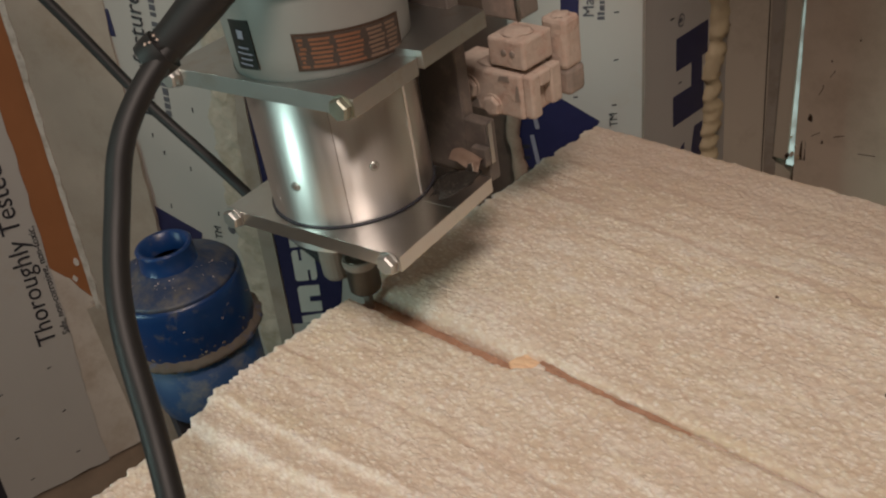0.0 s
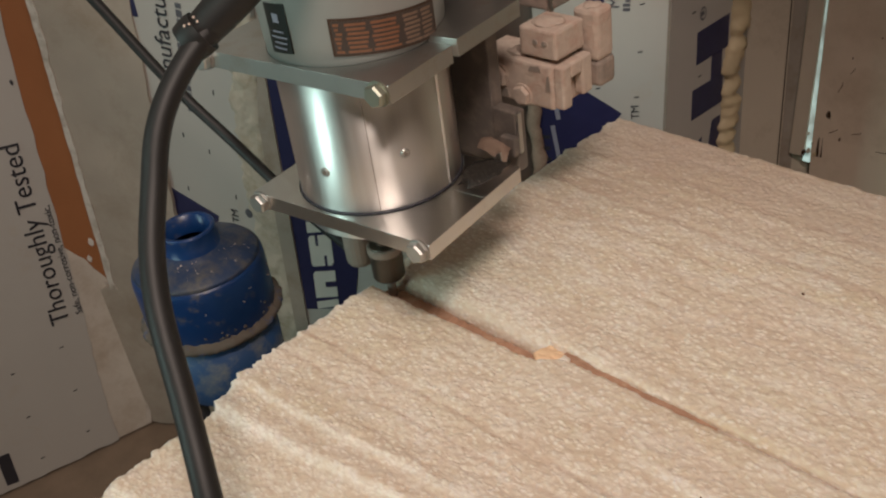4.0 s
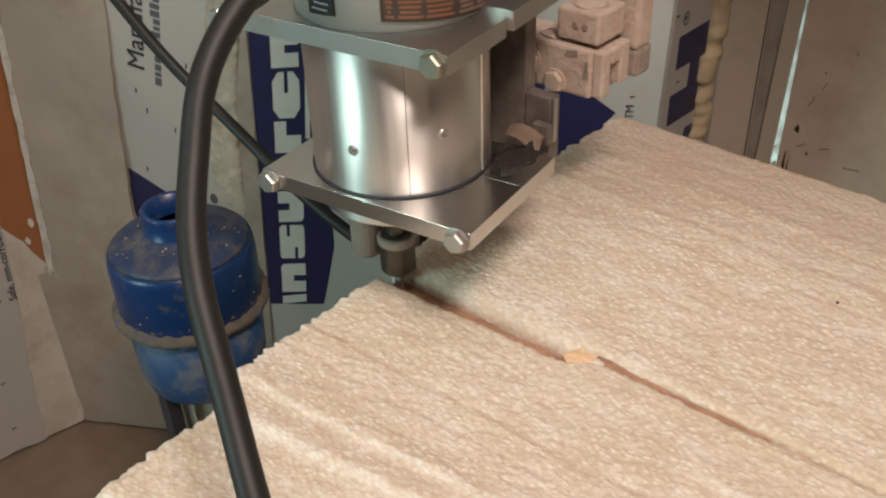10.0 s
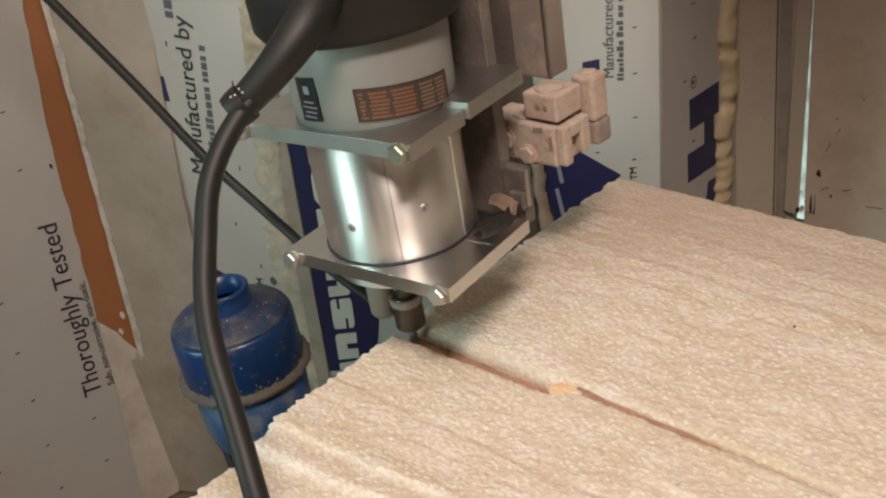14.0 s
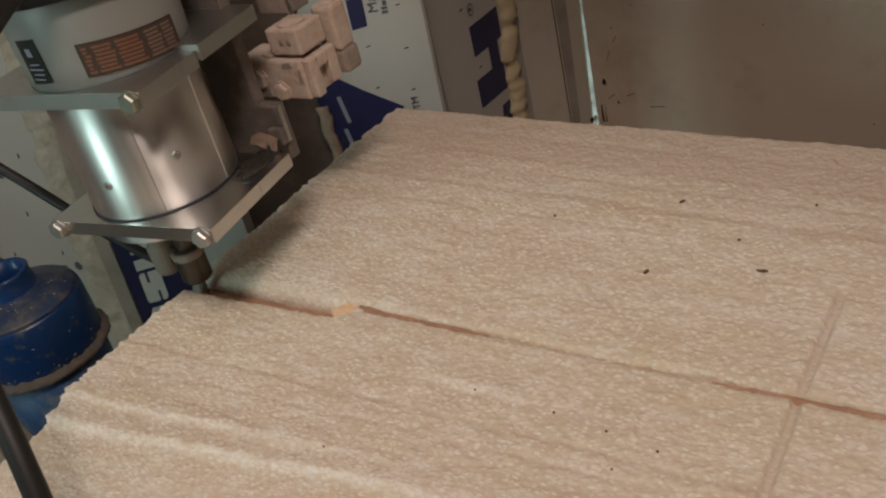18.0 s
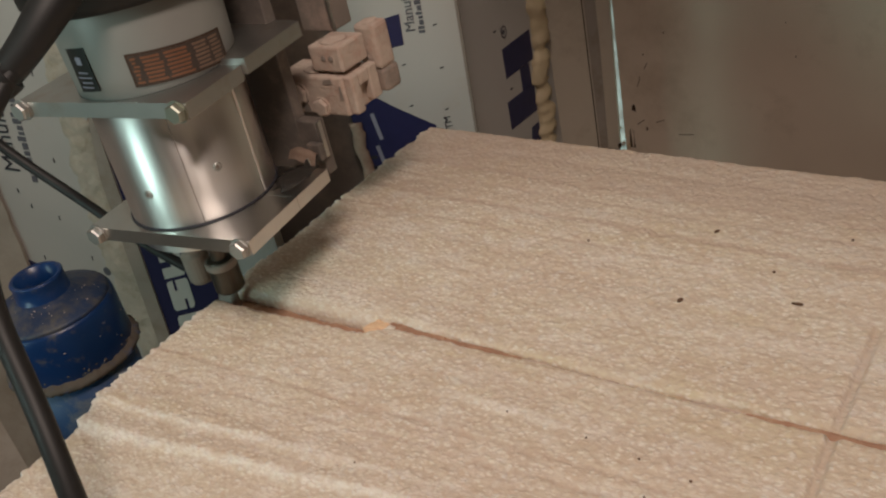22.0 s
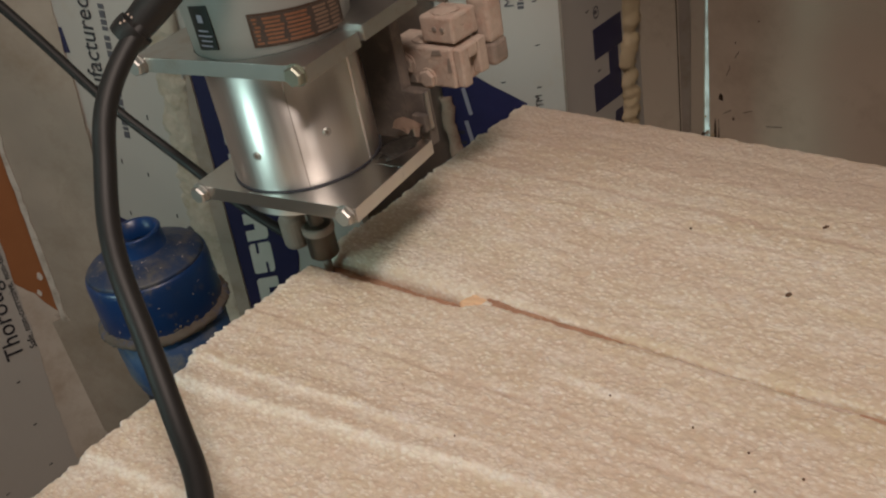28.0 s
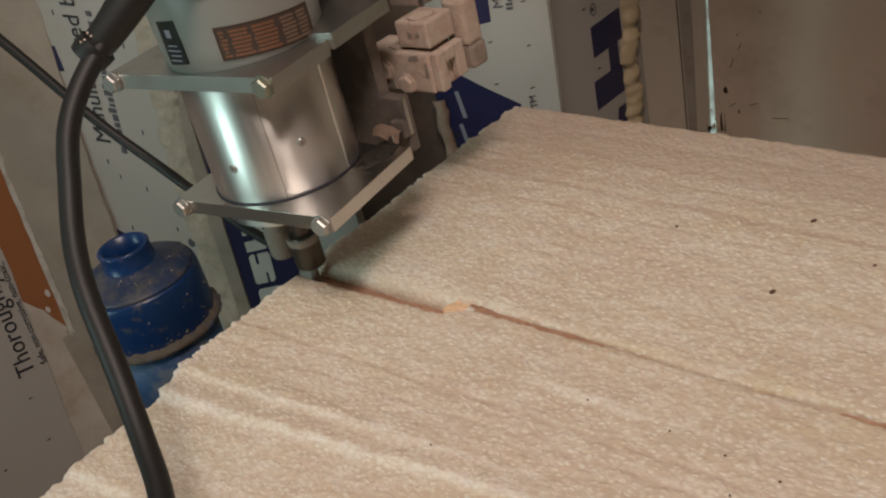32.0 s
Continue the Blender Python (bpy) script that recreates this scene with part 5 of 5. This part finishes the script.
part("upper_block", box(-0.0985, -0.0690, 0.091, 0.120, 0.5685, 0.5880), DUSTY, block, bevel=0.002)
for x, z, r in ((-0.1150, 0.5520, 0.0076), (-0.0960, 0.5425, 0.0068)):
    hex_bolt("bolt", (x, 0.088, z), (0, -1, 0), r, 0.004, DUSTY, block, "bolt head caked in pink dust")
for x, z in ((-0.0850, 0.5790), (-0.0780, 0.5790)):
    bm = lathe((0, 0), [(0.0020, -0.001), (0.0020, 0.0006), (0.0014, 0.0008)], 14)
    bm.transform(Matrix.Translation((x, 0.0908, z)) @ Matrix.Rotation(radians(90), 4, "X"))
    part("screw", bm, DUSTY_GREY, block)
part("rail", box(-0.1250, -0.0945, 0.118, 0.140, 0.5875, 1.02), DUSTY_GREY, block, "upright rail dusted grey-pink", bevel=0.0015)
part("rail_edge", box(-0.0945, -0.0928, 0.1165, 0.1195, 0.5875, 1.02), ALU_DULL, block, "bare aluminium edge of the rail")
part("side_slab", box(-0.0800, -0.0605, 0.122, 0.139, 0.5580, 0.5920), DUSTY, block, bevel=0.003)
part("side_slab", box(-0.0790, -0.0600, 0.123, 0.140, 0.5400, 0.5585), DUSTY_GREY, block, "rough grey lower slab", bevel=0.003)
for x0, x1, z0, z1 in ((-0.1155, -0.1080, 0.5370, 0.5440), (-0.0900, -0.0800, 0.5600, 0.5650), (-0.0770, -0.0725, 0.5480, 0.5600)):
    part("bare_patch", prism([(x0, z0), (x1, z0 + 0.001), (x1 - 0.001, z1), (x0 + 0.002, z1 - 0.001)], 0.0004, wall_pose(0, 0.0879, 0)), DUSTY_GREY, block)

for i, (x, y, z, a, b, c) in enumerate(((-0.084, 0.104, 0.5882, 0.011, 0.010, 0.0012), (-0.104, 0.100, 0.5665, 0.010, 0.008, 0.0012), (-0.070, 0.130, 0.592, 0.006, 0.006, 0.0014))):
    chunk("dust_cake", (x, y, z), (a, b, c), DUSTY, 60 + i, block, "pink dust cake" if i == 0 else "", 0.35)

gantry = tagged(empty("gantry", (0.4, 0.13, 0.0)), "dark steel gantry beam spanning the bench", "gantry")
part("beam", box(-0.80, 1.2, 0.05, 0.20, 1.02, 1.12), DARK, gantry, bevel=0.004)
part("leg", box(1.12, 1.2, 0.05, 0.20, 0.0, 1.02), DARK, gantry, bevel=0.004)
part("leg", box(-0.80, -0.72, 0.05, 0.20, 0.0, 1.02), DARK, gantry, bevel=0.004)

# thin cable against the wall
tagged(tube([(-0.50, -0.16, 0.90), (-0.455, -0.10, 0.755), (-0.42, -0.065, 0.665), (-0.385, -0.04, 0.600), (-0.35, -0.024, 0.540), (-0.315, -0.012, 0.505), (-0.28, -0.008, 0.482), (-0.245, -0.008, 0.463), (-0.21, -0.008, 0.450), (-0.172, -0.0105, 0.4435)],
            0.0042, BLACK, "cable"), "thin black cable slung past the wall boards", "cable")

# ---- blue canister on a pipe foot ----
B = (-0.2811, -0.0773)
can = tagged(empty("canister", (B[0], B[1], 0.0)), "dusty blue steel canister with open neck on a pipe foot", "canister")
part("body", lathe(B, [(0.0470, 0.3900), (0.0490, 0.393), (0.0490, 0.4300), (0.0484, 0.4345), (0.0470, 0.4375)], 72), BLUE, can, smooth=True)
part("shoulder", lathe(B, [(0.0472, 0.4372), (0.0445, 0.4400), (0.0360, 0.4432), (0.0285, 0.4455), (0.0232, 0.4480), (0.0218, 0.4495)], 72), BLUE_DUST, can, "blue shoulder under a film of grey dust", smooth=True)
part("neck", lathe(B, [(0.0229, 0.4475), (0.0208, 0.4500), (0.0202, 0.4618), (0.0208, 0.4638), (0.0197, 0.4652), (0.0168, 0.4643), (0.0164, 0.447)], 56, closed=False), BLUE, can, "open blue neck", smooth=True)
# black disc stands for the shade inside the open neck
part("neck_bottom", lathe(B, [(0.0165, 0.4482), (0.0165, 0.4495)], 40), INK, can)
bm = lathe(B, [(0.0470, 0.3850), (0.0512, 0.3865), (0.0533, 0.3882), (0.0537, 0.3902), (0.0524, 0.3922), (0.0500, 0.3935), (0.0484, 0.3950)], 180)
for v in bm.verts:
    d = Vector((v.co.x - B[0], v.co.y - B[1], 0)).normalized()
    v.co += d * 0.0018 * noise.noise(v.co * 260) + Vector((0, 0, 0.0016 * noise.noise(v.co * 310 + Vector((7, 0, 0)))))
part("seam_ring", bm, DUST_BLUE, can, "rolled seam caked with dust", smooth=True)
part("lower_body", lathe(B, [(0.0191, 0.318), (0.0330, 0.320), (0.0415, 0.328), (0.0450, 0.343), (0.0468, 0.387)], 72), BLUE_LOW, can, "dull dusty blue lower shell", smooth=True)
part("foot", lathe(B, [(0.030, 0.0), (0.030, 0.02), (0.017, 0.025), (0.017, 0.30), (0.014, 0.3195)], 40), PIPE, can, "cream plastic pipe foot", smooth=True)
part("elbow", lathe((B[0] + 0.035, B[1] - 0.03), [(0.020, 0.0), (0.020, 0.26), (0.024, 0.262), (0.024, 0.292), (0.018, 0.298)], 40), PIPE, can, "cream plastic pipe stub", smooth=True)
part("clip", box(B[0] - 0.006, B[0] + 0.004, B[1] - 0.040, B[1] - 0.030, 0.281, 0.325), INK, can, "black strap end")
# dust caked on the body just above the seam
rng = random.Random(33)
for i in range(40):
    a = radians(-120 + 190 * rng.random())
    h = 0.004 + 0.012 * rng.random() ** 2 * max(0.2, math.cos(a - radians(15)))
    k = 0.0005 + 0.0010 * rng.random() ** 2
    chunk("dust_cake", (B[0] + 0.0486 * math.cos(a), B[1] + 0.0486 * math.sin(a), 0.3925 + h * 0.7), (k, k, k), DUST_BLUE, i, can, sub=1, rough=0.5)

# pale specks of foam dust on the canister
rng = random.Random(21)
for i in range(46):
    a = radians(-150 + 200 * rng.random())
    if i % 3:
        r, z = 0.0245 + 0.0175 * rng.random(), 0.0
        z = 0.4495 - 0.011 * ((r - 0.0215) / 0.0225) ** 1.5 + 0.0004
    else:
        r, z = 0.0491, 0.396 + 0.036 * rng.random()
    k = 0.0004 + 0.0005 * rng.random() ** 2
    chunk("dust_fleck", (B[0] + r * math.cos(a), B[1] + r * math.sin(a), z), (k * 0.8, k * 0.8, k * 0.5), DUST_PALE, i, can, sub=1)
